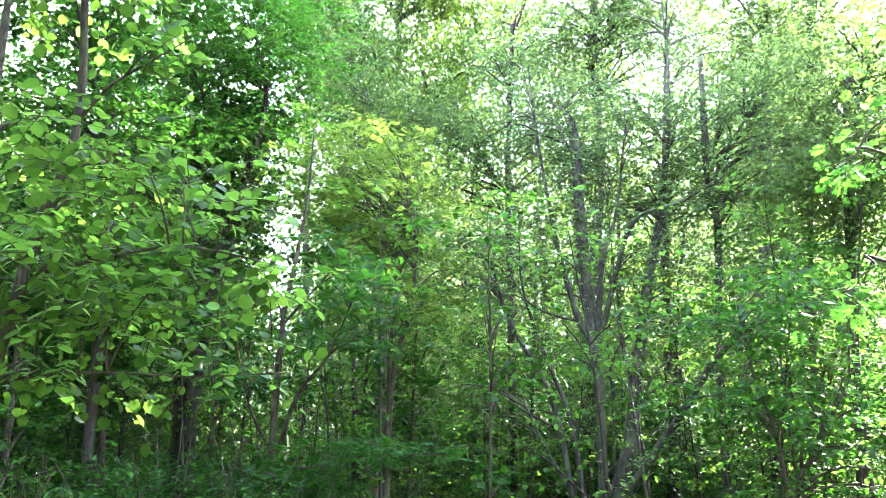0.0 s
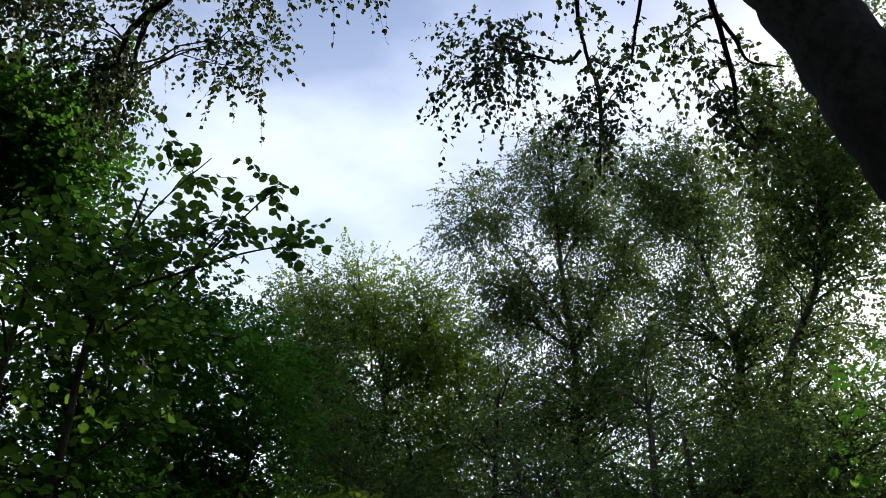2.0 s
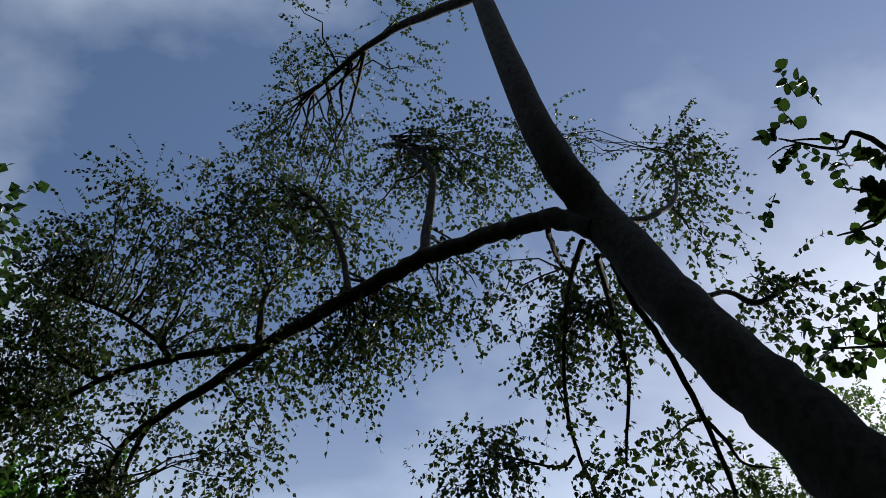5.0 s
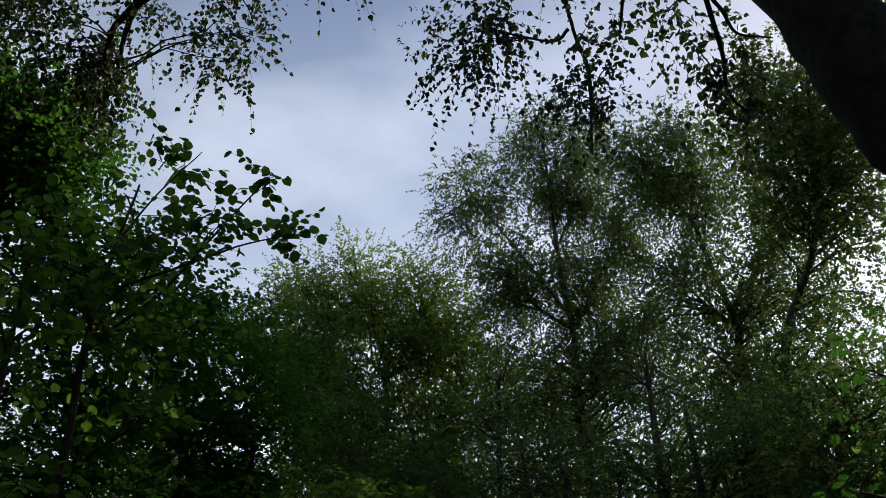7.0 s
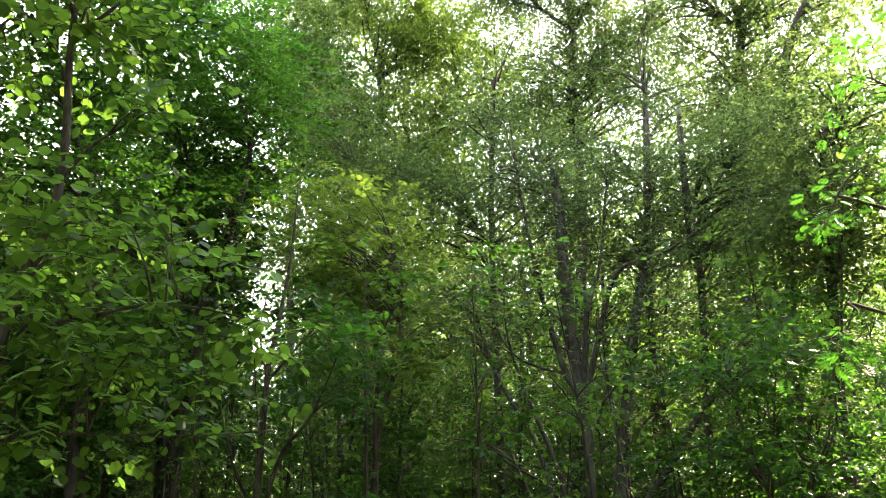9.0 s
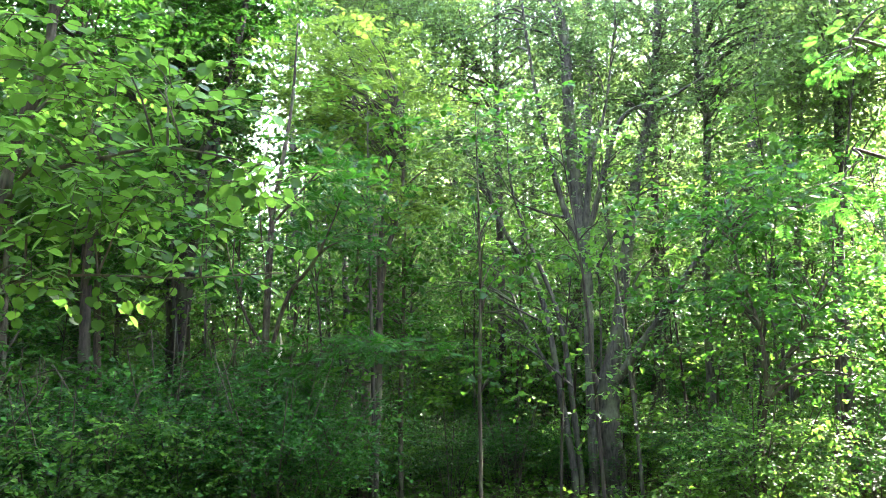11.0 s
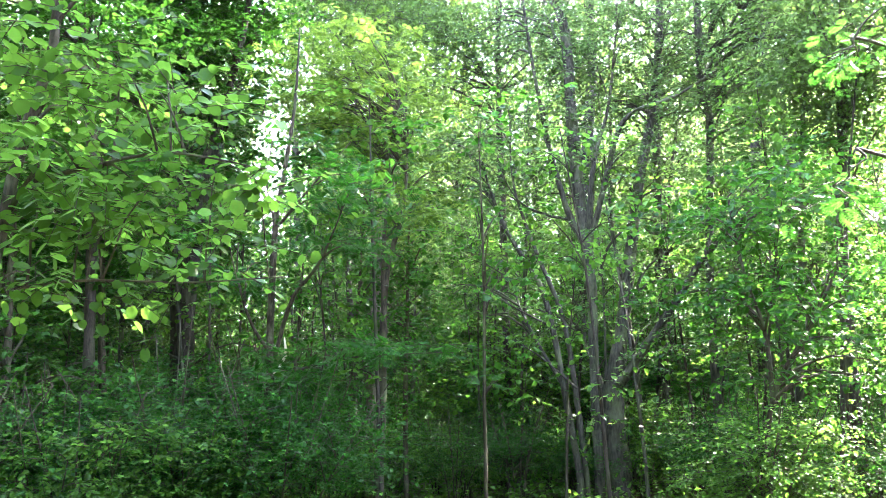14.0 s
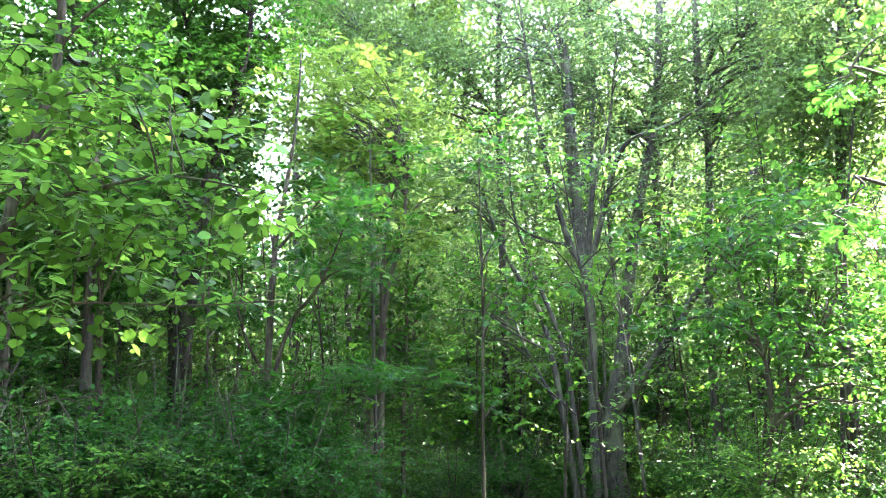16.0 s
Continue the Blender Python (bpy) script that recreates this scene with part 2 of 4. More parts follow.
# leaf outlines: (along, across, lift) and the faces on them
OUTLINES = {
    "far": (np.array([(0, 0, 0), (0.42, 0.5, 0.10), (1, 0, -0.06), (0.42, -0.5, 0.10)]), np.array([(0, 1, 2, 3)])),
    "oval": (np.array([(0, 0, 0), (0.28, 0.46, 0.10), (0.66, 0.40, 0.08), (1, 0, -0.08), (0.66, -0.40, 0.08), (0.28, -0.46, 0.10)]),
             np.array([(0, 1, 2, 3), (0, 3, 4, 5)])),
    "birch": (np.array([(0, 0, 0), (0.16, 0.40, 0.08), (0.40, 0.50, 0.09), (1, 0, -0.10), (0.40, -0.50, 0.09), (0.16, -0.40, 0.08)]),
              np.array([(0, 1, 2, 3), (0, 3, 4, 5)])),
    "hazel": (np.array([(0, 0, 0), (-0.06, 0.16, 0.03), (0.06, 0.36, 0.07), (0.22, 0.44, 0.09), (0.34, 0.52, 0.08), (0.52, 0.50, 0.06), (0.66, 0.50, 0.02),
                        (0.78, 0.34, 0.00), (0.88, 0.22, -0.04), (1.0, 0, -0.12), (0.88, -0.22, -0.04), (0.78, -0.34, 0.00), (0.66, -0.50, 0.02),
                        (0.52, -0.50, 0.06), (0.34, -0.52, 0.08), (0.22, -0.44, 0.09), (0.06, -0.36, 0.07), (-0.06, -0.16, 0.03), (0.30, 0, -0.03), (0.60, 0, -0.05)]),
              np.array([(0, 18, 2, 1), (18, 4, 3, 2), (18, 19, 5, 4), (19, 7, 6, 5), (19, 9, 8, 7), (0, 17, 16, 18), (18, 16, 15, 14),
                        (18, 14, 13, 19), (19, 13, 12, 11), (19, 11, 10, 9)])),
    "pinnate": pinnate(6),
    "round": (np.array([(0, 0, 0), (-0.05, 0.24, 0.05), (0.18, 0.47, 0.11), (0.50, 0.50, 0.10), (0.80, 0.30, 0.03), (1.0, 0, -0.12),
                        (0.80, -0.30, 0.03), (0.50, -0.50, 0.10), (0.18, -0.47, 0.11), (-0.05, -0.24, 0.05), (0.45, 0, -0.02), (0.80, 0, -0.06)]),
              np.array([(0, 10, 2, 1), (10, 11, 3, 2), (11, 5, 4, 3), (0, 9, 8, 10), (10, 8, 7, 11), (11, 7, 6, 5)])),
}


def leaf_mesh(place, way, normal, length, width, outline):
    tmpl, fc = OUTLINES[outline]
    way = unit(way)
    normal = unit(normal - way * np.sum(normal * way, -1, keepdims=True))
    side = np.cross(normal, way)
    n, k = len(place), len(tmpl)
    v = place[:, None, :] + tmpl[None, :, 0:1] * (way * length[:, None])[:, None, :] \
        + tmpl[None, :, 1:2] * (side * width[:, None])[:, None, :] + tmpl[None, :, 2:3] * (normal * width[:, None])[:, None, :]
    f = (np.arange(n)[:, None, None] * k + fc[None]).reshape(-1, 4)
    return v.reshape(-1, 3), f


# kind: leaves a twig, twig length, leaf length, width, droop of the leaf, sag of the twig, flatness, outline, material
KINDS = {
    "hazel": (6, 0.28, 0.057, 0.049, 0.22, 0.20, 2.2, "hazel", LEAF_HAZEL),
    # Maple bush: the darker rowan leaf colour stands in for canopy shade.
    "bush_shaded": (10, 0.34, 0.056, 0.050, 0.2, 0.15, 2.2, "far", LEAF_ROWAN),
    "hazel_dim": (8, 0.34, 0.058, 0.050, 0.2, 0.2, 2.0, "oval", LEAF_MAPLE),
    "hazel_far": (8, 0.34, 0.064, 0.056, 0.2, 0.2, 2.0, "oval", LEAF_HAZEL),
    "alder": (7, 0.30, 0.066, 0.062, 0.4, 0.25, 1.0, "round", LEAF_SHADED),
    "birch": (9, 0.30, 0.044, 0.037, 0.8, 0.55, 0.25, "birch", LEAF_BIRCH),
    "birch_far": (11, 0.34, 0.049, 0.045, 0.5, 0.5, 0.2, "far", LEAF_LIT_OLIVE),
    "willow": (10, 0.32, 0.050, 0.033, 0.2, 0.12, 1.8, "far", LEAF_WILLOW),
    "willow_far": (9, 0.70, 0.13, 0.10, 0.4, 0.2, 0.9, "far", LEAF_WILLOW),
    "maple": (9, 0.34, 0.062, 0.056, 0.2, 0.15, 2.2, "oval", LEAF_MAPLE),
    "rowan_sunlit": (5, 0.34, 0.12, 0.11, 0.15, 0.15, 2.0, "pinnate", LEAF_SUNLIT),
    "maple_far": (10, 0.36, 0.064, 0.058, 0.2, 0.15, 2.2, "far", LEAF_MAPLE),
    "aspen": (10, 0.36, 0.052, 0.046, 0.4, 0.2, 1.2, "far", LEAF_ASPEN),
    "aspen_far": (11, 0.40, 0.066, 0.066, 0.4, 0.1, 0.3, "far", LEAF_ASPEN),
    # Backlight on the big alder is put into this lighter leaf colour.
    "alder_far": (10, 0.36, 0.062, 0.056, 0.3, 0.2, 1.2, "oval", LEAF_LIT_OLIVE),
    "aspen_lit": (11, 0.40, 0.060, 0.058, 0.4, 0.1, 0.3, "far", LEAF_SUNLIT),
    "woods": (10, 0.75, 0.11, 0.09, 0.5, 0.25, 0.9, "far", LEAF_ASPEN),
    "shade": (14, 0.90, 0.17, 0.14, 0.5, 0.25, 0.9, "far", LEAF_SHADED),
    "rowan": (4, 0.36, 0.13, 0.11, 0.15, 0.25, 2.2, "pinnate", LEAF_ROWAN),
}


def sprays(rng, origin, way, kind, scale=1.0, twig=1.0):
    """Twigs with their leaves: returns the leaves' places, ways, normals and sizes, and the twigs' middle lines."""
    per, span, ll, lw, droop, sag, flat, outline, _ = KINDS[kind]
    n = len(origin)
    span = twig * span * rng.uniform(0.6, 1.3, n)
    s = (np.arange(per)[None, :] + rng.uniform(0.2, 0.9, (n, per))) / per
    down = np.array([0, 0, -1.0])
    p = origin[:, None, :] + (s * span[:, None])[..., None] * way[:, None, :] + (sag * span[:, None] * s ** 2)[..., None] * down
    d = unit(way[:, None, :] + (2 * sag * s)[..., None] * down)
    up = unit(rng.normal(0, 0.5, (n, 1, 3)) + [0, 0, 1.0])
    side = unit(np.cross(d, np.broadcast_to(up, d.shape)))
    sign = np.where(np.arange(per) % 2, 1.0, -1.0)[None, :, None]
    loose = 0.75 if outline == "far" else 0.3
    level = 0.3 if flat > 1.4 else 1.0
    leaf_way = unit(0.45 * d + (1 - 0.6 * loose) * sign * side + droop * down + rng.normal(0, loose, p.shape) * [1, 1, level])
    normal = unit(flat * np.array([0, 0, 1.0]) + rng.normal(0, 0.75, p.shape))
    size = (scale * rng.uniform(0.6, 1.2, (n, per))).ravel()
    leaves = (p.reshape(-1, 3), leaf_way.reshape(-1, 3), normal.reshape(-1, 3), ll * size, lw * size)
    ends = np.stack([origin, origin + 0.5 * span[:, None] * way + 0.25 * sag * span[:, None] * down, origin + span[:, None] * way + sag * span[:, None] * down], 1)
    return leaves, ends


def single_leaves(ob, base, leaves, kind):
    """Leaves that can be picked apart, each an object of its own on one shared mesh."""
    tmpl, fc = OUTLINES[KINDS[kind][7]]
    first = None
    for p, way, normal, length, width in zip(*leaves):
        way = Vector(way).normalized()
        normal = Vector(normal)
        normal = (normal - way * normal.dot(way)).normalized()
        m = Matrix((way, normal.cross(way), normal)).transposed().to_4x4()
        m = Matrix.Translation(Vector(p - base)) @ m @ Matrix.Diagonal((length, width, width, 1))
        if first is None:
            first = leaf = quads("leaf", tmpl, fc, KINDS[kind][8], ob, smooth=True)
        else:
            leaf = new("leaf", first.data)
            leaf.parent = ob
        leaf.matrix_local = m


def twig_mesh(ends, radius):
    """Thin three-sided twigs along rows of three points."""
    n = len(ends)
    ang = np.array([0, 2.1, 4.2])
    d = unit(ends[:, 2] - ends[:, 0])
    u = unit(np.cross(d, np.array([0.31, 0.87, 0.38])))
    w = np.cross(d, u)
    off = np.cos(ang)[None, :, None] * u[:, None] + np.sin(ang)[None, :, None] * w[:, None]
    rad = radius * np.array([1.0, 0.7, 0.35])
    v = ends[:, :, None, :] + rad[None, :, None, None] * off[:, None]
    f = np.array([(r * 3 + j, r * 3 + (j + 1) % 3, r * 3 + 3 + (j + 1) % 3, r * 3 + 3 + j) for r in (0, 1) for j in range(3)])
    return v.reshape(-1, 3), (np.arange(n)[:, None, None] * 9 + f[None]).reshape(-1, 4)


def grown_branch(rng, start, end, r0, wander=0.12, sag=0.0):
    """A branch from the stem to a spray of the crown, rising first."""
    d = end - start
    far = np.linalg.norm(d)
    s = np.linspace(0, 1, 6)[:, None]
    line = start + d * s + np.array([0, 0, 1.0]) * (0.16 + sag) * far * np.sin(np.pi * s) + rng.normal(0, wander * 0.25 * far, (6, 3)) * s * (1.15 - s)
    return np.hstack([line, np.linspace(r0, max(0.0025, r0 * 0.2), 6)[:, None]])


def tree(name, label, category, stems, crown, kind, bark, seed, limbs=(), group="", sides=10, twig_share=0.4, leaf_scale=1.0, rough=0.05,
         bark_label="", limb_label="", hang=0.0, clump=0.34, twig=1.0, twig_radius=0.0028, branch_sides=4, per_branch=11,
         single=0, single_at=(0, 0, 0), along=0.5, bend=0.12, slender=1.35, set_back=0.0, boughs=False):
    """A tree or shrub: stems and limbs through (x, y, z, r) points, and a crown filled in
    ellipsoids (x, y, z, rx, ry, rz, sprays) with branches that carry clumps of leafy twigs."""
    rng = np.random.default_rng(seed)
    base = np.array(stems[0][0][:3], dtype=float)
    ob = thing(name, base, label, category, group)
    wood = []
    for i, st in enumerate(stems):
        line = smooth_line(st, 6)
        line[1:-1, :3] += rng.normal(0, 0.05, (len(line) - 2, 3)) * line[1:-1, 3:4]
        wood.append(line)
        v, f = tube(line, sides, rng, rough)
        quads("trunk" if i == 0 else "stem", v - base, f, bark, ob, bark_label)
    for lb in limbs:
        line = smooth_line(lb, 6)
        line[1:-1, :3] += rng.normal(0, 0.13, (len(line) - 2, 3)) * line[1:-1, 3:4]
        wood.append(line)
        v, f = tube(line, max(6, sides - 3), rng, rough)
        quads("limb", v - base, f, bark, ob, limb_label)
    if boughs:
        stem_rows = np.vstack(wood)
        for x, y, z, rx, ry, rz, count in crown:
            goal = np.array([x, y + set_back, z + 0.3 * rz])
            off = np.hypot(stem_rows[:, 0] - goal[0], stem_rows[:, 1] - goal[1])
            miss = np.abs(goal[2] - stem_rows[:, 2] - 1.1 * off) + 0.5 * off
            j = stem_rows[np.argmin(miss)]
            if np.linalg.norm(goal - j[:3]) < 0.7 * rx:
                continue
            line = grown_branch(rng, j[:3], goal, min(0.6 * j[3], 0.012 + 0.009 * np.linalg.norm(goal - j[:3])), 0.3)
            line = smooth_line(line, 3)
            wood.append(line)
            v, f = tube(line, 6, rng, rough)
            quads("limb", v - base, f, bark, ob, limb_label)
    joints = np.vstack(wood)
    origins, ways, thin = [], [], []
    for x, y, z, rx, ry, rz, count in crown:
        centre, radii = np.array([x, y + set_back, z]), np.array([rx, ry, rz])
        radii = np.maximum(radii - 0.5 * twig * KINDS[kind][1], 0.2 * radii)
        groups = max(2, int(count / per_branch))
        g = unit(rng.normal(0, 1, (groups, 3))) * (rng.uniform(0.12, 1.0, (groups, 1)) ** 0.45)
        tips = centre + g * radii
        lines = []
        for tip in tips:
            gap = np.linalg.norm(joints[:, :3] - tip, axis=1) + 1.6 * np.maximum(0, joints[:, 2] - tip[2] + 0.15) + (0.25 + bend) * rng.uniform(0, 1, len(joints))
            j = joints[np.argmin(gap)]
            far = np.linalg.norm(tip - j[:3])
            line = grown_branch(rng, j[:3], tip, slender * min(j[3] * 0.7, 0.005 + 0.010 * far), bend)
            lines.append(line[:, :3])
            if far > 0.12:
                thin.append(tube(line, branch_sides))
        lines = np.array(lines)
        which = rng.integers(0, groups, count)
        reach = np.minimum(0.75, along / np.maximum(0.1, np.linalg.norm(lines[:, -1] - lines[:, 0], axis=1)))[which]
        u = (1 - rng.uniform(0, 1, count) * reach) * 4.999
        k = u.astype(int)
        q = (u - k)[:, None]
        near = lines[which, k] * (1 - q) + lines[which, k + 1] * q
        level = 0.4 if KINDS[kind][6] > 1.4 else 1.0
        spread = np.minimum(clump, radii * 0.6) * [1.2 - 0.5 * hang, 1.2 - 0.5 * hang, 0.75 * level + hang]
        o = near + rng.normal(0, 1, (count, 3)) * spread
        w = unit(unit((o - near) * 1.2 + 0.4 * unit(o - centre) + 0.5 * unit(lines[which, -1] - lines[which, -3]) + rng.normal(0, 0.6, (count, 3)) + [0, 0, 0.12 - hang]) * [1, 1, level])
        away = np.hypot(o[:, 0], o[:, 1])
        bearing, rise = np.degrees(np.arctan2(o[:, 0], o[:, 1])), np.degrees(np.arctan2(o[:, 2] - 1.5, away))
        free = (away > 9.0) & (bearing > -12.3) & (bearing < -10.1) & (rise > 9.5) & (rise < 17.5) & (rng.uniform(0, 1, count) < 0.8)
        origins.append(o[~free])
        ways.append(w[~free])
    if origins:
        o, w = np.vstack(origins), np.vstack(ways)
        leaves, ends = sprays(rng, o, w, kind, leaf_scale, twig)
        if single:
            chosen = np.argsort(np.abs(leaves[0] - np.array(single_at)).max(1))[:single]
            single_leaves(ob, base, [part[chosen] for part in leaves], kind)
            rest = np.setdiff1d(np.arange(len(leaves[0])), chosen)
            leaves = [part[rest] for part in leaves]
        v, f = leaf_mesh(*leaves, KINDS[kind][7])
        quads("crown", v - base, f, KINDS[kind][8], ob, "", "stuff", smooth=KINDS[kind][7] in ("round", "hazel"))
        keep = rng.uniform(0, 1, len(ends)) < twig_share
        pieces = thin + ([twig_mesh(ends[keep], twig_radius)] if keep.any() else [])
        v, f = merged(pieces)
        quads("branchwork", v - base, f, bark, ob, "", "stuff")
    return ob

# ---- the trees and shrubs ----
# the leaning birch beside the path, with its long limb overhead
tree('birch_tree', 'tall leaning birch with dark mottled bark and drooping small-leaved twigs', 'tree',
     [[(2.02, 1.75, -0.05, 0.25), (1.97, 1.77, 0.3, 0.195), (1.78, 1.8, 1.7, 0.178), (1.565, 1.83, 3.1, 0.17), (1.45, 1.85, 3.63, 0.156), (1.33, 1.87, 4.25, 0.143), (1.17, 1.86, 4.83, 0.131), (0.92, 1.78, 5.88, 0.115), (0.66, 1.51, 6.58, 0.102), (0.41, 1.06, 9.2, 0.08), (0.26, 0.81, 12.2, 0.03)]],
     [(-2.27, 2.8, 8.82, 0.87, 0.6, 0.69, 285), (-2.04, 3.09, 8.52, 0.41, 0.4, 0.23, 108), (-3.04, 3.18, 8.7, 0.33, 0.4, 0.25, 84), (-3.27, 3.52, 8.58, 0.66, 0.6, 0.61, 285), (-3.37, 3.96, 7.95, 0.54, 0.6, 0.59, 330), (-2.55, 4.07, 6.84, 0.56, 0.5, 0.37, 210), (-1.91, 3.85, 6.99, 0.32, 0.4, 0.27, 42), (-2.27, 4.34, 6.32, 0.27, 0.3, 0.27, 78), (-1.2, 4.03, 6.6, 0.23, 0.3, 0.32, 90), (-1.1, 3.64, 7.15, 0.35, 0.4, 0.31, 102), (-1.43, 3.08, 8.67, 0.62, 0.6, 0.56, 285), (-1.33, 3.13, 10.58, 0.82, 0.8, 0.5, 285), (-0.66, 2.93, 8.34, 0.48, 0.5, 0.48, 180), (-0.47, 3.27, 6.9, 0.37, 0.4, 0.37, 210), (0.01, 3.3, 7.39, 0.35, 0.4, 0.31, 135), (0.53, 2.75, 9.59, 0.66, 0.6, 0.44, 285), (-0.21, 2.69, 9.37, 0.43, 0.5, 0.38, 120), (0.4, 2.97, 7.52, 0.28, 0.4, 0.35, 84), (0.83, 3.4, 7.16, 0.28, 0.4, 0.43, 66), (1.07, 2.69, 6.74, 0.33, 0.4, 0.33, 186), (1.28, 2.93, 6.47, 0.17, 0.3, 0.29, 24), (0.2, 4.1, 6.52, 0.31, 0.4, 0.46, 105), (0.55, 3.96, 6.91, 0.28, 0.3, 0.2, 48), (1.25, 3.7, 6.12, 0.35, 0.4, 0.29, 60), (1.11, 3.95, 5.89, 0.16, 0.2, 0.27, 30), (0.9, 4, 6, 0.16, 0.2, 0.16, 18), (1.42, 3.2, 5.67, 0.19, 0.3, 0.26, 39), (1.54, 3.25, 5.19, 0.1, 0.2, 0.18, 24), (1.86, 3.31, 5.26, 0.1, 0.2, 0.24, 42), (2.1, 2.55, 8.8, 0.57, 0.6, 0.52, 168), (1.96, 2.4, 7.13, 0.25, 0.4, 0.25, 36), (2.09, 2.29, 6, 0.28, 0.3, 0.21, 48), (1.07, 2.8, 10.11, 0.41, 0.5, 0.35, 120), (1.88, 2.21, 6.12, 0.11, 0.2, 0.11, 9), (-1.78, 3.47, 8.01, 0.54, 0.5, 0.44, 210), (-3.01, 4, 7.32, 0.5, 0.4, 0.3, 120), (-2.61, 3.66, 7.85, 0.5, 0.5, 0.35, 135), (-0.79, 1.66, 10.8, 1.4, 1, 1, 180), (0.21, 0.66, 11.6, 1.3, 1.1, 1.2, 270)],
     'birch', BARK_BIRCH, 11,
     limbs=[[(0.89, 1.79, 5.76, 0.07), (0.75, 1.87, 6.07, 0.062), (0.56, 2, 6.3, 0.057), (0.29, 2.23, 6.58, 0.056), (-0.03, 2.45, 6.79, 0.056), (-0.42, 2.72, 6.88, 0.052), (-0.79, 3, 7, 0.049), (-1.25, 3.37, 7.15, 0.046)],
      [(-1.24, 3.38, 7.19, 0.036), (-1.6, 3.56, 7.43, 0.032), (-2.05, 3.67, 7.47, 0.028), (-2.56, 3.82, 7.44, 0.024), (-3, 4, 7.29, 0.018), (-3.5, 4.12, 7.57, 0.012)],
      [(-1.25, 3.38, 7.16, 0.042), (-1.58, 3.57, 6.99, 0.036), (-1.98, 3.82, 6.94, 0.03), (-2.25, 4.01, 6.8, 0.022), (-2.33, 4.2, 6.56, 0.013)],
      [(-2.07, 3.88, 6.94, 0.027), (-2.22, 4.14, 6.87, 0.0195), (-2.29, 4.33, 6.62, 0.012)],
      [(-0.04, 2.5, 6.93, 0.0375), (0.01, 2.45, 7.79, 0.033), (0.02, 2.4, 8.4, 0.027), (-0.2, 2.39, 8.94, 0.018), (-0.36, 2.37, 9.26, 0.012)],
      [(-1.26, 3.37, 7.17, 0.03), (-1.3, 3.25, 7.53, 0.0255), (-1.27, 3.16, 7.82, 0.012)],
      [(-2.06, 3.66, 7.5, 0.027), (-2.27, 3.65, 7.79, 0.021), (-2.63, 3.53, 7.99, 0.0165), (-3.08, 3.42, 8.12, 0.0105)],
      [(-0.56, 2.84, 6.96, 0.027), (-0.64, 2.78, 7.46, 0.0225), (-0.83, 2.67, 8.08, 0.0165), (-1.02, 2.61, 8.39, 0.0105)],
      [(-2.58, 3.81, 7.38, 0.021), (-2.94, 3.79, 7.64, 0.0165), (-3.34, 3.72, 8.02, 0.0105)],
      [(0.94, 1.88, 5.51, 0.024), (1.08, 2.14, 5.62, 0.0195), (1.29, 2.43, 5.61, 0.018), (1.47, 2.73, 5.37, 0.015), (1.6, 3, 5.18, 0.012), (1.66, 3.19, 5.1, 0.009), (1.81, 3.34, 5.07, 0.0075)],
      [(0.82, 1.88, 5.78, 0.018), (0.85, 2.46, 6.27, 0.015), (0.92, 3.17, 6.56, 0.0135), (0.95, 3.47, 6.39, 0.0135), (1.05, 3.76, 6.31, 0.012), (1.14, 3.94, 6.11, 0.0135), (1.09, 4.05, 5.48, 0.006)],
      [(1, 3.72, 6.34, 0.0135), (0.91, 3.79, 6.3, 0.0105), (0.72, 3.88, 6.47, 0.0075), (0.49, 3.97, 6.69, 0.0045)],
      [(0.88, 1.91, 5.66, 0.0195), (1.13, 2.56, 6.19, 0.0165), (1.25, 2.95, 6.15, 0.0135), (1.24, 3.27, 5.99, 0.0105), (1.21, 3.39, 5.8, 0.006)],
      [(0.69, 1.98, 6.16, 0.018), (0.86, 2.45, 6.75, 0.015), (0.97, 2.63, 6.89, 0.012), (1.04, 2.81, 6.72, 0.006)],
      [(1.48, 2.72, 5.34, 0.012), (1.57, 2.79, 5.25, 0.0105), (1.64, 2.86, 5.17, 0.0075), (1.82, 2.87, 5.14, 0.0045)],
      [(0.41, 1.06, 9, 0.05), (-0.49, 1.66, 10.2, 0.035), (-1.39, 2.46, 10.8, 0.018)],
      [(0.92, 1.79, 5.86, 0.026), (1.12, 1.9, 6.12, 0.022), (1.4, 2.01, 6.5, 0.020), (1.75, 2.2, 7.3, 0.016), (2.05, 2.36, 8.4, 0.012), (2.25, 2.5, 9.5, 0.007)],
      [(1.1, 1.85, 5.15, 0.018), (1.34, 1.97, 5.33, 0.015), (1.57, 2.07, 5.57, 0.013), (1.82, 2.25, 5.79, 0.018), (2.11, 2.27, 6.04, 0.012), (2.27, 2.26, 6.05, 0.006)]], sides=20, twig_share=0.8, rough=0.02, hang=0.6, clump=0.13, per_branch=16, along=0.5, twig_radius=0.0016, bend=0.45, slender=0.95, bark_label='mottled dark grey and whitish birch bark')
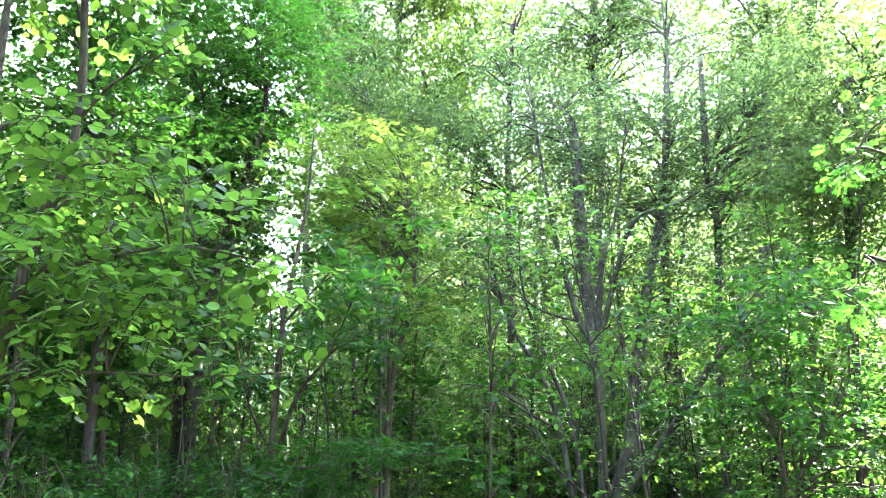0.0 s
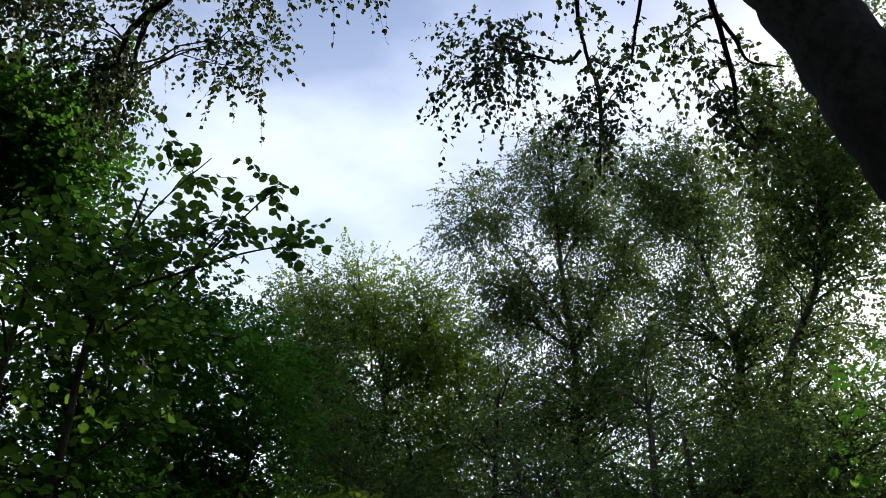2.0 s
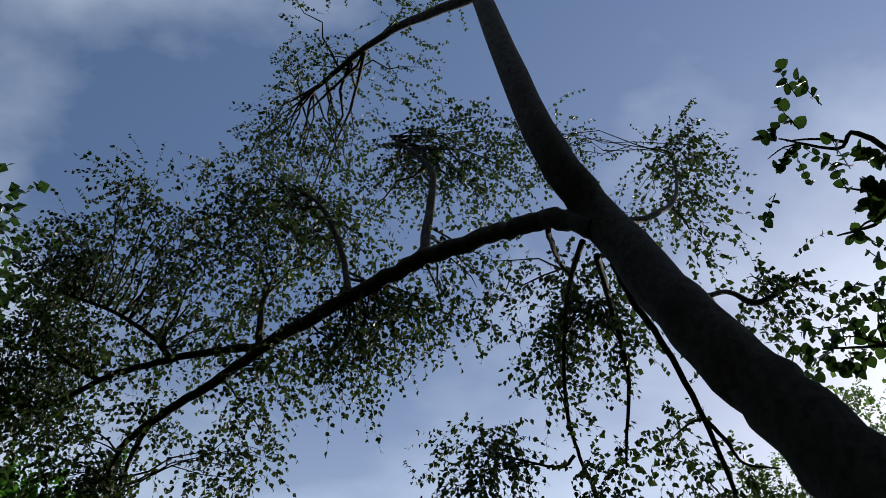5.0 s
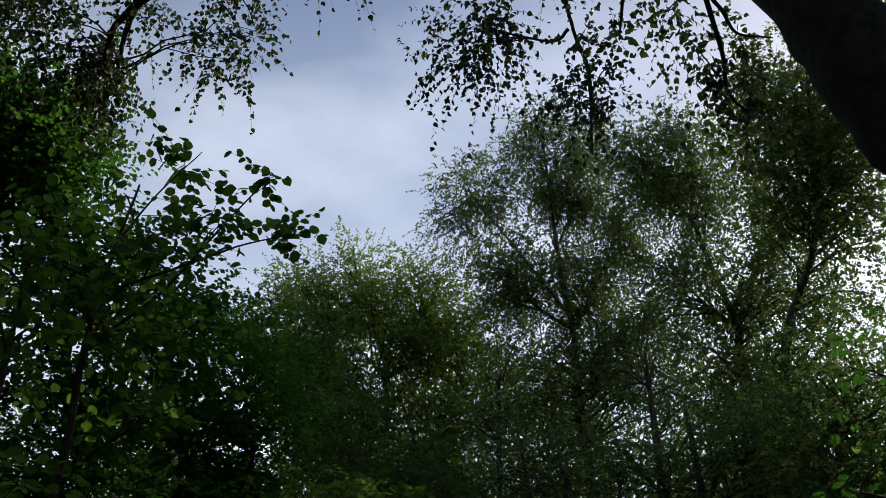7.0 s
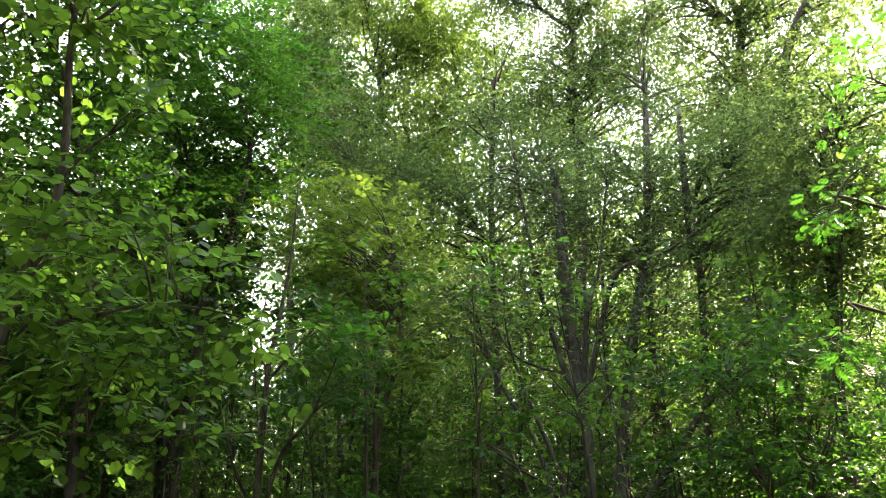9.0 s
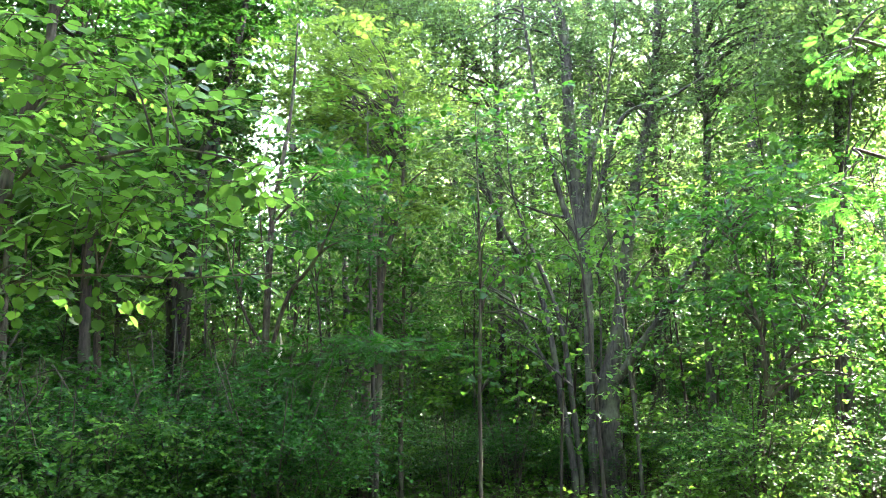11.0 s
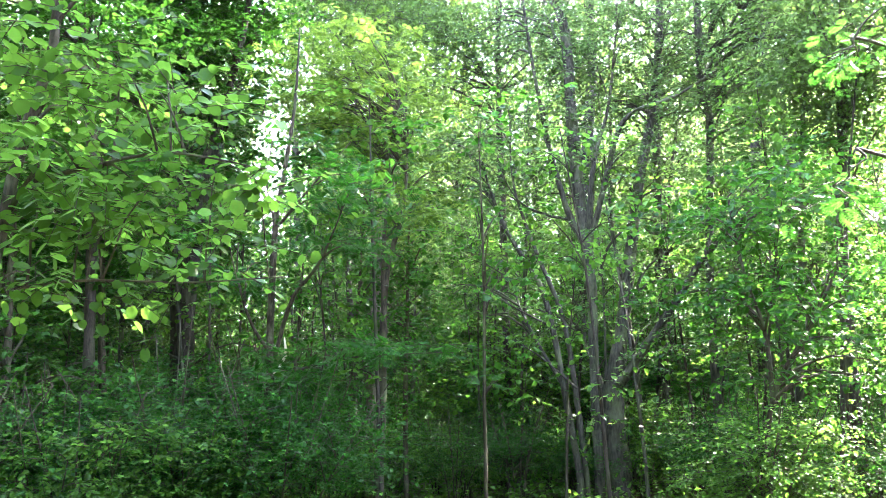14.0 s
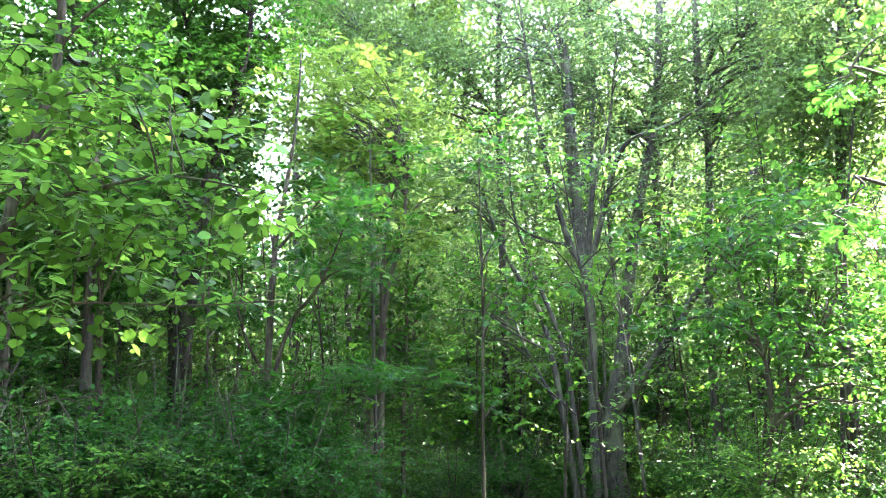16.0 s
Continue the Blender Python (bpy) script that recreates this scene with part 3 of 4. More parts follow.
# the hazel close by, whose round leaves catch the sun
tree('hazel_tree', 'young hazel with large round translucent bright green leaves', 'tree',
     [[(-2.02, 3.47, -0.05, 0.04), (-1.96, 3.49, 0.9, 0.03), (-1.8, 3.57, 2.22, 0.026), (-1.74, 3.6, 2.61, 0.024), (-1.65, 3.65, 3.14, 0.021), (-1.68, 3.63, 3.86, 0.016), (-1.66, 3.64, 4.44, 0.011), (-1.62, 3.66, 4.94, 0.006)],
      [(-2.12, 3.57, -0.05, 0.035), (-1.84, 3.27, 2.88, 0.02), (-1.92, 3.39, 3.83, 0.012), (-2.0, 3.42, 4.4, 0.005)]],
     [(-1.66, 3.64, 2.95, 0.44, 0.6, 0.41, 94), (-1.28, 3.69, 2.81, 0.37, 0.5, 0.29, 47), (-1.58, 3.57, 2.4, 0.39, 0.6, 0.31, 94), (-1.11, 3.58, 2.42, 0.41, 0.3, 0.14, 44), (-0.76, 3.52, 2.4, 0.08, 0.15, 0.06, 8), (-1.56, 3.57, 2, 0.33, 0.5, 0.2, 23), (-0.99, 3.62, 2.04, 0.27, 0.35, 0.12, 10), (-1.89, 3.52, 4.05, 0.46, 0.6, 0.49, 105), (-1.52, 3.7, 3.91, 0.36, 0.5, 0.36, 66), (-1.43, 3.73, 4.48, 0.29, 0.3, 0.18, 27), (-1.12, 3.84, 4.74, 0.25, 0.25, 0.13, 19), (-0.92, 3.89, 5.18, 0.07, 0.1, 0.07, 7), (-0.91, 3.9, 4.75, 0.22, 0.2, 0.08, 12), (-1.42, 3.74, 5.15, 0.16, 0.2, 0.1, 12), (-1.69, 3.62, 4.86, 0.13, 0.3, 0.17, 8), (-1.32, 3.67, 3.49, 0.18, 0.2, 0.07, 12)],
     'hazel', BARK_BROWN, 23,
     limbs=[[(-1.7, 3.62, 2.42, 0.012), (-1.42, 3.63, 2.49, 0.009), (-1.11, 3.58, 2.52, 0.006), (-0.7, 3.53, 2.43, 0.003)],
      [(-1.66, 3.64, 3.11, 0.011), (-1.51, 3.65, 3.31, 0.008), (-1.2, 3.71, 3.57, 0.003)],
      [(-1.66, 3.64, 3.87, 0.01), (-1.4, 3.75, 4.26, 0.008), (-1.18, 3.82, 4.72, 0.006), (-0.93, 3.89, 5.22, 0.003)],
      [(-1.65, 3.64, 4.18, 0.009), (-1.34, 3.77, 4.43, 0.007), (-1.02, 3.87, 4.66, 0.005), (-0.7, 3.94, 4.79, 0.003)],
      [(-1.64, 3.65, 4.56, 0.008), (-1.53, 3.7, 4.89, 0.005), (-1.34, 3.77, 5.3, 0.003)],
      [(-1.75, 3.6, 1.96, 0.008), (-1.46, 3.62, 1.99, 0.006), (-1.03, 3.6, 1.97, 0.004), (-0.62, 3.55, 1.98, 0.003)]], sides=9, twig_share=1.0, hang=0.1, clump=0.2, along=0.6, single=300, single_at=(-1.1, 3.5, 2.9))
# the dark many-stemmed maple
tree('maple_tree', 'dark many-stemmed maple with a dense leafy crown', 'tree',
     [[(-2.75, 9.61, -0.05, 0.135), (-2.75, 9.61, 0.25, 0.11), (-2.75, 9.61, 1.37, 0.1), (-2.77, 9.61, 2.17, 0.095), (-2.71, 9.63, 3.11, 0.092), (-2.62, 9.65, 3.9, 0.075), (-2.37, 9.71, 4.85, 0.05), (-2.15, 9.77, 6.12, 0.03), (-2.34, 9.72, 6.93, 0.012)],
      [(-2.89, 9.68, -0.05, 0.095), (-2.89, 9.68, 0.25, 0.077), (-2.89, 9.68, 1.87, 0.07), (-2.91, 9.67, 3.38, 0.06), (-2.88, 9.68, 4.57, 0.045), (-2.86, 9.69, 5.81, 0.03)],
      [(-2.64, 9.64, 3.37, 0.05), (-2.54, 9.67, 3.83, 0.045), (-2.37, 9.92, 4.78, 0.03), (-2.04, 10.2, 6.17, 0.015)]],
     [(-2.55, 9.88, 7.79, 1.31, 1.44, 0.84, 598), (-2.56, 9.67, 6.57, 1.39, 1.68, 1.04, 965), (-2.55, 9.67, 5.52, 0.59, 1.56, 1.09, 390), (-3.45, 9.81, 6.63, 1.26, 1.68, 1.36, 736), (-2.76, 9.61, 5.23, 1, 1.44, 0.74, 459), (-3.4, 9.83, 4.77, 1.27, 1.68, 1.1, 598), (-4.39, 9.65, 6.07, 1.34, 1.68, 1.34, 459), (-2.51, 10.3, 4.33, 0.38, 0.96, 1.28, 92), (-2.54, 10.29, 5.92, 0.44, 0.96, 0.72, 46)],
     'maple', BARK_DARK, 31, set_back=0.6,
     limbs=[[(-2.68, 9.63, 3.18, 0.03), (-2.24, 9.75, 3.39, 0.02), (-1.9, 9.61, 3.81, 0.012)],
      [(-2.84, 9.59, 4.02, 0.025), (-3.2, 9.26, 4.58, 0.015), (-3.43, 8.97, 5.12, 0.008)]], boughs=True, twig_share=0.5, per_branch=20, clump=0.24)
# the dense maple behind the hazel
tree('maple_tree', 'shaded maple with a dense dark crown behind the hazel', 'tree',
     [[(-3.03, 7.62, -0.05, 0.068), (-3.03, 7.62, 0.25, 0.055), (-3.03, 7.62, 1.52, 0.05), (-3.05, 7.61, 3.01, 0.045), (-3.15, 7.57, 4.57, 0.035), (-3.61, 7.36, 6.32, 0.022), (-3.89, 7.22, 7.51, 0.016), (-4.27, 6.77, 8.5, 0.012), (-4.06, 6.78, 8.04, 0.008)]],
     [(-4.22, 6.79, 8.53, 0.9, 0.9, 0.83, 225), (-4.16, 7.07, 7.38, 1.05, 1, 0.78, 330), (-3.2, 7.77, 7.33, 0.99, 1, 0.73, 420), (-3.44, 7.44, 6.24, 1.17, 1, 0.74, 504), (-2.5, 8.65, 7.02, 0.89, 1, 0.68, 240), (-3.5, 7.42, 5.12, 0.93, 1, 0.81, 330), (-3.21, 7.98, 3.45, 1.09, 1, 0.74, 225), (-4.39, 6.45, 8.26, 0.54, 0.8, 0.87, 585), (-4.24, 6.31, 8.21, 0.56, 0.8, 0.92, 600)],
     'maple', BARK_DARK, 33, boughs=True, twig_share=0.5, per_branch=18, clump=0.24)
# slim stems in the middle of the view
sapling_by_log = tree('rowan_sapling', 'slender rowan sapling with a pale brown forked stem', 'tree',
     [[(-1.44, 7.46, -0.05, 0.046), (-1.44, 7.46, 0.24, 0.037), (-1.44, 7.46, 0.8, 0.034), (-1.43, 7.47, 1.97, 0.031), (-1.39, 7.47, 2.95, 0.026), (-1.33, 7.48, 3.31, 0.022), (-1.25, 7.6, 4.01, 0.014), (-1.22, 7.7, 4.81, 0.007)]],
     [(-0.85, 7.25, 3.24, 0.39, 0.7, 0.44, 90), (-0.51, 7.08, 1.84, 0.6, 0.5, 0.16, 69), (-1.6, 7.43, 2.6, 0.3, 0.5, 0.4, 33), (-1.19, 7.3, 1.58, 0.34, 0.5, 0.24, 60), (-0.8, 7.26, 2.71, 0.38, 0.6, 0.26, 51)],
     'rowan', BARK_BROWN, 41,
     limbs=[[(-1.42, 7.47, 1.78, 0.016), (-1.59, 7.43, 2.07, 0.013), (-1.7, 7.41, 2.45, 0.009), (-1.7, 7.41, 2.75, 0.005)],
      [(-1.39, 7.47, 1.78, 0.02), (-1.23, 7.4, 2.25, 0.018), (-1, 7.33, 2.53, 0.014), (-0.87, 7.25, 2.78, 0.008), (-0.6, 7.17, 3.42, 0.004)],
      [(-1.39, 7.47, 2.9, 0.014), (-1.47, 7.46, 3.3, 0.009), (-1.44, 7.56, 3.69, 0.005)],
      [(-1.37, 7.48, 2.9, 0.014), (-1.01, 7.33, 3.27, 0.009), (-0.71, 7.27, 3.59, 0.005)],
      [(-1.41, 7.47, 1.54, 0.016), (-1.09, 7.32, 1.67, 0.012), (-0.61, 7.17, 1.75, 0.008), (0.13, 7, 1.76, 0.003)]], twig_share=0.6)
stub_line = smooth_line([(-1.42, 7.47, 1.60, 0.006), (-1.34, 7.47, 1.70, 0.010), (-1.30, 7.48, 1.80, 0.013), (-1.31, 7.48, 1.93, 0.007)], 4)
stub_verts, stub_faces = tube(stub_line, 7)
quads("branch_stub", stub_verts - np.array((-1.44, 7.46, -0.05)), stub_faces, WOOD_PEELED, sapling_by_log, "pale peeled broken branch stub")
tree('rowan_sapling', 'slim rowan with feathered leaves coloured sunlit yellow-green', 'tree',
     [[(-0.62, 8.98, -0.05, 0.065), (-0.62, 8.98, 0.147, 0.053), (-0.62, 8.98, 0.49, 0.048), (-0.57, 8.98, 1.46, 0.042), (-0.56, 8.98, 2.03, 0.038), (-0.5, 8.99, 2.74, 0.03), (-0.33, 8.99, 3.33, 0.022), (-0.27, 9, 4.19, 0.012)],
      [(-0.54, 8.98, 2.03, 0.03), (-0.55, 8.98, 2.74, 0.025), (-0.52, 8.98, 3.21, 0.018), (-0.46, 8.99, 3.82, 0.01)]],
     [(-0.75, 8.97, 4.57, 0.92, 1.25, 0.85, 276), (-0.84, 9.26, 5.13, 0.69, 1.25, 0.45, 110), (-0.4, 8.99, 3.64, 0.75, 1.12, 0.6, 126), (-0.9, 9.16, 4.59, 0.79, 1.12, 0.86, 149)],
     'rowan_sunlit', BARK_BROWN, 43, twig_share=0.3, per_branch=12, clump=0.22)
tree('dead_trunk', 'broken grey dead trunk with a snapped top', 'tree',
     [[(-0.84, 10.97, -0.05, 0.115), (-0.84, 10.97, 0.228, 0.094), (-0.84, 10.97, 0.76, 0.085), (-0.79, 10.97, 2.14, 0.08), (-0.76, 10.97, 3, 0.078), (-0.72, 10.98, 3.6, 0.07)]],
     [],
     'maple', WOOD_DEAD, 47,
     limbs=[[(-0.76, 10.96, 3.48, 0.03), (-0.766, 10.957, 3.71, 0.018), (-0.768, 10.954, 3.82, 0.004)],
      [(-0.69, 10.95, 3.48, 0.026), (-0.685, 10.946, 3.66, 0.016), (-0.684, 10.941, 3.72, 0.004)],
      [(-0.71, 11.02, 3.48, 0.03), (-0.709, 11.026, 3.75, 0.018), (-0.708, 11.032, 3.9, 0.004)]], sides=12, rough=0.1)
tree('slim_tree', 'thin straight young tree with grey bark', 'tree',
     [[(-1.16, 11.94, -0.05, 0.068), (-1.16, 11.94, 0.25, 0.055), (-1.16, 11.94, 1.44, 0.05), (-1.19, 11.94, 2.51, 0.048), (-1.21, 11.94, 3.37, 0.04), (-1.12, 11.95, 4.99, 0.03), (-1, 11.96, 6.6, 0.02)]],
     [(-0.86, 12.37, 6.77, 1.05, 1.2, 0.87, 720), (-1.61, 12.29, 7.76, 0.9, 1.2, 0.9, 585)],
     'aspen', BARK_GREY, 48, boughs=True, twig_share=0.5, per_branch=26)
# the old goat willow: a thick butt and a fan of stems
tree('willow_tree', 'old goat willow with a thick base and fanned grey stems', 'tree',
     [[(2.07, 10.29, -0.05, 0.197), (2.07, 10.29, 0.12, 0.161), (2.07, 10.29, 0.37, 0.146), (2.02, 10.3, 1.01, 0.142), (2.06, 10.3, 1.46, 0.12), (2.17, 10.27, 2.05, 0.082), (2.32, 10.34, 2.86, 0.073), (2.53, 10.4, 3.98, 0.065), (2.72, 10.45, 4.75, 0.052), (2.9, 10.51, 5.77, 0.039), (3.02, 10.58, 7.04, 0.026)],
      [(1.79, 10.04, -0.05, 0.076), (1.79, 10.04, 0.12, 0.062), (1.79, 10.04, 0.4, 0.056), (1.78, 10.04, 1.4, 0.054), (1.8, 10.04, 2.3, 0.057), (1.77, 10.05, 3.03, 0.073), (1.72, 10.16, 3.73, 0.071), (1.68, 10.16, 4.65, 0.069), (1.67, 10.27, 5.62, 0.065), (1.63, 10.27, 6.03, 0.052)],
      [(1.54, 9.88, -0.05, 0.053), (1.54, 9.88, 0.147, 0.043), (1.54, 9.88, 0.49, 0.039), (1.43, 9.9, 1.29, 0.036), (1.31, 9.91, 2.11, 0.034), (1.17, 9.93, 2.63, 0.03), (0.83, 9.97, 3.24, 0.024), (0.62, 9.98, 3.85, 0.014), (0.53, 9.99, 4.4, 0.007)],
      [(1.63, 9.97, -0.05, 0.046), (1.63, 9.97, 0.141, 0.037), (1.63, 9.97, 0.47, 0.034), (1.55, 9.98, 1.41, 0.031), (1.44, 10, 2.24, 0.028), (1.13, 10.04, 3.11, 0.022), (0.93, 10.06, 3.86, 0.012), (0.92, 10.06, 4.77, 0.007)],
      [(1.77, 10.05, 3.03, 0.043), (1.6, 10.07, 3.38, 0.039), (1.44, 10.1, 4, 0.03), (1.3, 10.12, 4.78, 0.022), (1.17, 10.13, 5.79, 0.017), (1.09, 10.14, 6.69, 0.01)],
      [(1.79, 10.04, 3.1, 0.039), (1.89, 10.02, 4.04, 0.03), (2.11, 10.08, 4.75, 0.017), (2.28, 10.15, 5.78, 0.01)]],
     [(0.36, 9.99, 4.06, 0.84, 1.5, 0.92, 432), (1.1, 9.94, 4.45, 0.92, 1.5, 1.01, 432), (2.06, 10.19, 5.37, 0.99, 1.5, 0.99, 360), (2.81, 9.6, 4.32, 1.01, 1.5, 1.1, 310), (2.71, 10.25, 5.6, 1.2, 1.5, 0.92, 360), (3.39, 9.09, 3.23, 0.8, 1.12, 0.64, 108), (1.18, 10.13, 6.04, 1.09, 1.5, 1, 306), (2.79, 10.12, 5.73, 1.29, 1.5, 1.1, 342), (1.62, 10.88, 2.37, 1.16, 1.12, 0.81, 90), (0.48, 10.39, 2.83, 0.85, 1, 0.85, 144), (2.95, 9.97, 2.87, 0.94, 1.12, 0.76, 54), (1.46, 10.4, 6.37, 0.94, 1.38, 0.75, 216), (0.89, 10.46, 7.06, 0.58, 1.25, 0.58, 108)],
     'willow', BARK_GREY, 53,
     limbs=[[(2.12, 10.18, 1.46, 0.055), (2.43, 9.91, 1.96, 0.05), (2.67, 9.64, 2.35, 0.045), (2.85, 9.48, 2.68, 0.04), (3.11, 9.29, 3.02, 0.034), (3.41, 9.08, 3.22, 0.025), (3.72, 8.85, 3.35, 0.012)],
      [(2.76, 9.61, 2.44, 0.018), (2.96, 9.45, 2.45, 0.01), (3.15, 9.28, 2.4, 0.005)],
      [(1.79, 10.04, 3.03, 0.038), (2, 9.9, 3.81, 0.034), (2.13, 9.77, 4.31, 0.03), (2.31, 9.63, 4.54, 0.026), (2.71, 9.42, 4.63, 0.018), (3.1, 9.19, 4.84, 0.01)],
      [(1.9, 10.02, 2.7, 0.02), (1.99, 9.9, 3.01, 0.016), (2.27, 9.74, 3.3, 0.01), (2.64, 9.64, 3.48, 0.005)],
      [(1.58, 10.08, 3.38, 0.018), (1.27, 10.02, 3.44, 0.014), (0.97, 9.95, 3.6, 0.009), (0.76, 9.97, 3.98, 0.005)],
      [(1.31, 9.91, 2.11, 0.014), (0.83, 9.87, 2.37, 0.009), (0.39, 9.79, 2.7, 0.004)],
      [(1.56, 9.88, 1.41, 0.014), (1.13, 9.84, 1.79, 0.009), (0.69, 9.78, 2.05, 0.004)]], boughs=True, twig_share=0.7, sides=12, per_branch=14, clump=0.22, set_back=0.7)
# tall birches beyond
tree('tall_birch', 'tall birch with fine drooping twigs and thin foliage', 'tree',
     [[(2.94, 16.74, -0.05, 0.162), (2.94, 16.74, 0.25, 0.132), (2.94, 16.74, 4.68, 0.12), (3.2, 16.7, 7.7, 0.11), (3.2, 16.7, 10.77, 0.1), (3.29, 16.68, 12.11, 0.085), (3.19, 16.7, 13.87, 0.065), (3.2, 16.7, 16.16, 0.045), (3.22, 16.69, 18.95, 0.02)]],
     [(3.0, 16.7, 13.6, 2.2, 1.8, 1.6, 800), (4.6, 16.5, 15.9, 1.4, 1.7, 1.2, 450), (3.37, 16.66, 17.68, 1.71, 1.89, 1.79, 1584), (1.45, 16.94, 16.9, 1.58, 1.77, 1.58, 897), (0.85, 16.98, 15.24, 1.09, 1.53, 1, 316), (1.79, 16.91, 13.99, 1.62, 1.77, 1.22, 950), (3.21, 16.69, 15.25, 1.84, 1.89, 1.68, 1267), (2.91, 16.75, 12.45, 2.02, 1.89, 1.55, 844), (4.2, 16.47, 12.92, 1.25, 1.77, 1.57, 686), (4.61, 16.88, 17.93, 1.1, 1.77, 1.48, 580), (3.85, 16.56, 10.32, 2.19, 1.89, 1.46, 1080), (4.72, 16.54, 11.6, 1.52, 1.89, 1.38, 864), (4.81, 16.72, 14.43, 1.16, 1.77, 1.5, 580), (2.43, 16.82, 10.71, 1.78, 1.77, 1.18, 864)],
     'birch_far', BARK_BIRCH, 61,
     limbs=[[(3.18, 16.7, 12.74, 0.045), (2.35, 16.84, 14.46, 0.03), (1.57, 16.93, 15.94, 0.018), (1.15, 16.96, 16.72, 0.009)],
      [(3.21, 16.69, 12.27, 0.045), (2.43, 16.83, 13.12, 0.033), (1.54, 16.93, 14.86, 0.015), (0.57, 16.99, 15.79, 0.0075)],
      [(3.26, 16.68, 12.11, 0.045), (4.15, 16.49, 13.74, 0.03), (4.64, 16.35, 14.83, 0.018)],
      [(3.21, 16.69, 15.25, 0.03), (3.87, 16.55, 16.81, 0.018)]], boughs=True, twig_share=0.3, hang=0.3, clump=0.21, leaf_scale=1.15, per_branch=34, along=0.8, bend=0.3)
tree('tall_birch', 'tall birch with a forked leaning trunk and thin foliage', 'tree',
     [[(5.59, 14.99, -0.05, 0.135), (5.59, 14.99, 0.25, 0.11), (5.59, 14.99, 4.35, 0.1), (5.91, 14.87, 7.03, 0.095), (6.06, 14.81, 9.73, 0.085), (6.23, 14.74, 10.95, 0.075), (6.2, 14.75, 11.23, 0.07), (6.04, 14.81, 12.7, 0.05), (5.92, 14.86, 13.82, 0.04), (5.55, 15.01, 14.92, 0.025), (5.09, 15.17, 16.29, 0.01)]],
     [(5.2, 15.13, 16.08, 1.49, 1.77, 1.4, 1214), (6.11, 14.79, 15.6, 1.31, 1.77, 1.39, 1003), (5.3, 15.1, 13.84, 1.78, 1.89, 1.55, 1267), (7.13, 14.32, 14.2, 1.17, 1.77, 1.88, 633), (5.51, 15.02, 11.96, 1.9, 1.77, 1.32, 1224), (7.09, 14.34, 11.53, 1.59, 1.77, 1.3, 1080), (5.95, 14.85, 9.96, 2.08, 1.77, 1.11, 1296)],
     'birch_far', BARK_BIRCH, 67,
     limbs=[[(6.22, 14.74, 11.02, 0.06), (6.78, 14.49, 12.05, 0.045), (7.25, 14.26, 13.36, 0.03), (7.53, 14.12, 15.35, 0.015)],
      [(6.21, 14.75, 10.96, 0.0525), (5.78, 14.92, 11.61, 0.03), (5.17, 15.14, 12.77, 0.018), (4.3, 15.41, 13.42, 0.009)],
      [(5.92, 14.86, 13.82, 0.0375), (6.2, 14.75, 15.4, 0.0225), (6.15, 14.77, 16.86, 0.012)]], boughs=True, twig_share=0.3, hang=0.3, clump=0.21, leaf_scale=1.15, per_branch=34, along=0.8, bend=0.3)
tree('alder_tree', 'dark leafy alder standing against the bright sky', 'tree',
     [[(5.03, 11.99, -0.05, 0.121), (5.03, 11.99, 0.25, 0.099), (5.03, 11.99, 3.79, 0.09), (5.44, 11.81, 6.78, 0.08), (5.61, 11.73, 8.6, 0.07), (6.43, 11.3, 10.33, 0.05), (6.95, 10.99, 12.32, 0.03), (7.16, 10.85, 13.88, 0.015)]],
     [(6.1, 11.2, 13.6, 1.3, 1.3, 1.1, 130), (7, 10.95, 11.77, 1.39, 1.69, 1.82, 1007), (6.51, 11.25, 9.95, 1.44, 1.69, 1.18, 397), (6.7, 10.56, 12.93, 1.29, 1.56, 1.14, 915), (6.49, 10.69, 11.47, 1.76, 1.69, 1.08, 976), (8.36, 9.96, 15.18, 0.48, 1.04, 0.95, 183), (5.95, 11.56, 7.74, 1.59, 1.69, 1.46, 732)],
     'alder_far', BARK_DARK, 71, boughs=True, twig_share=0.5, per_branch=26, clump=0.34)
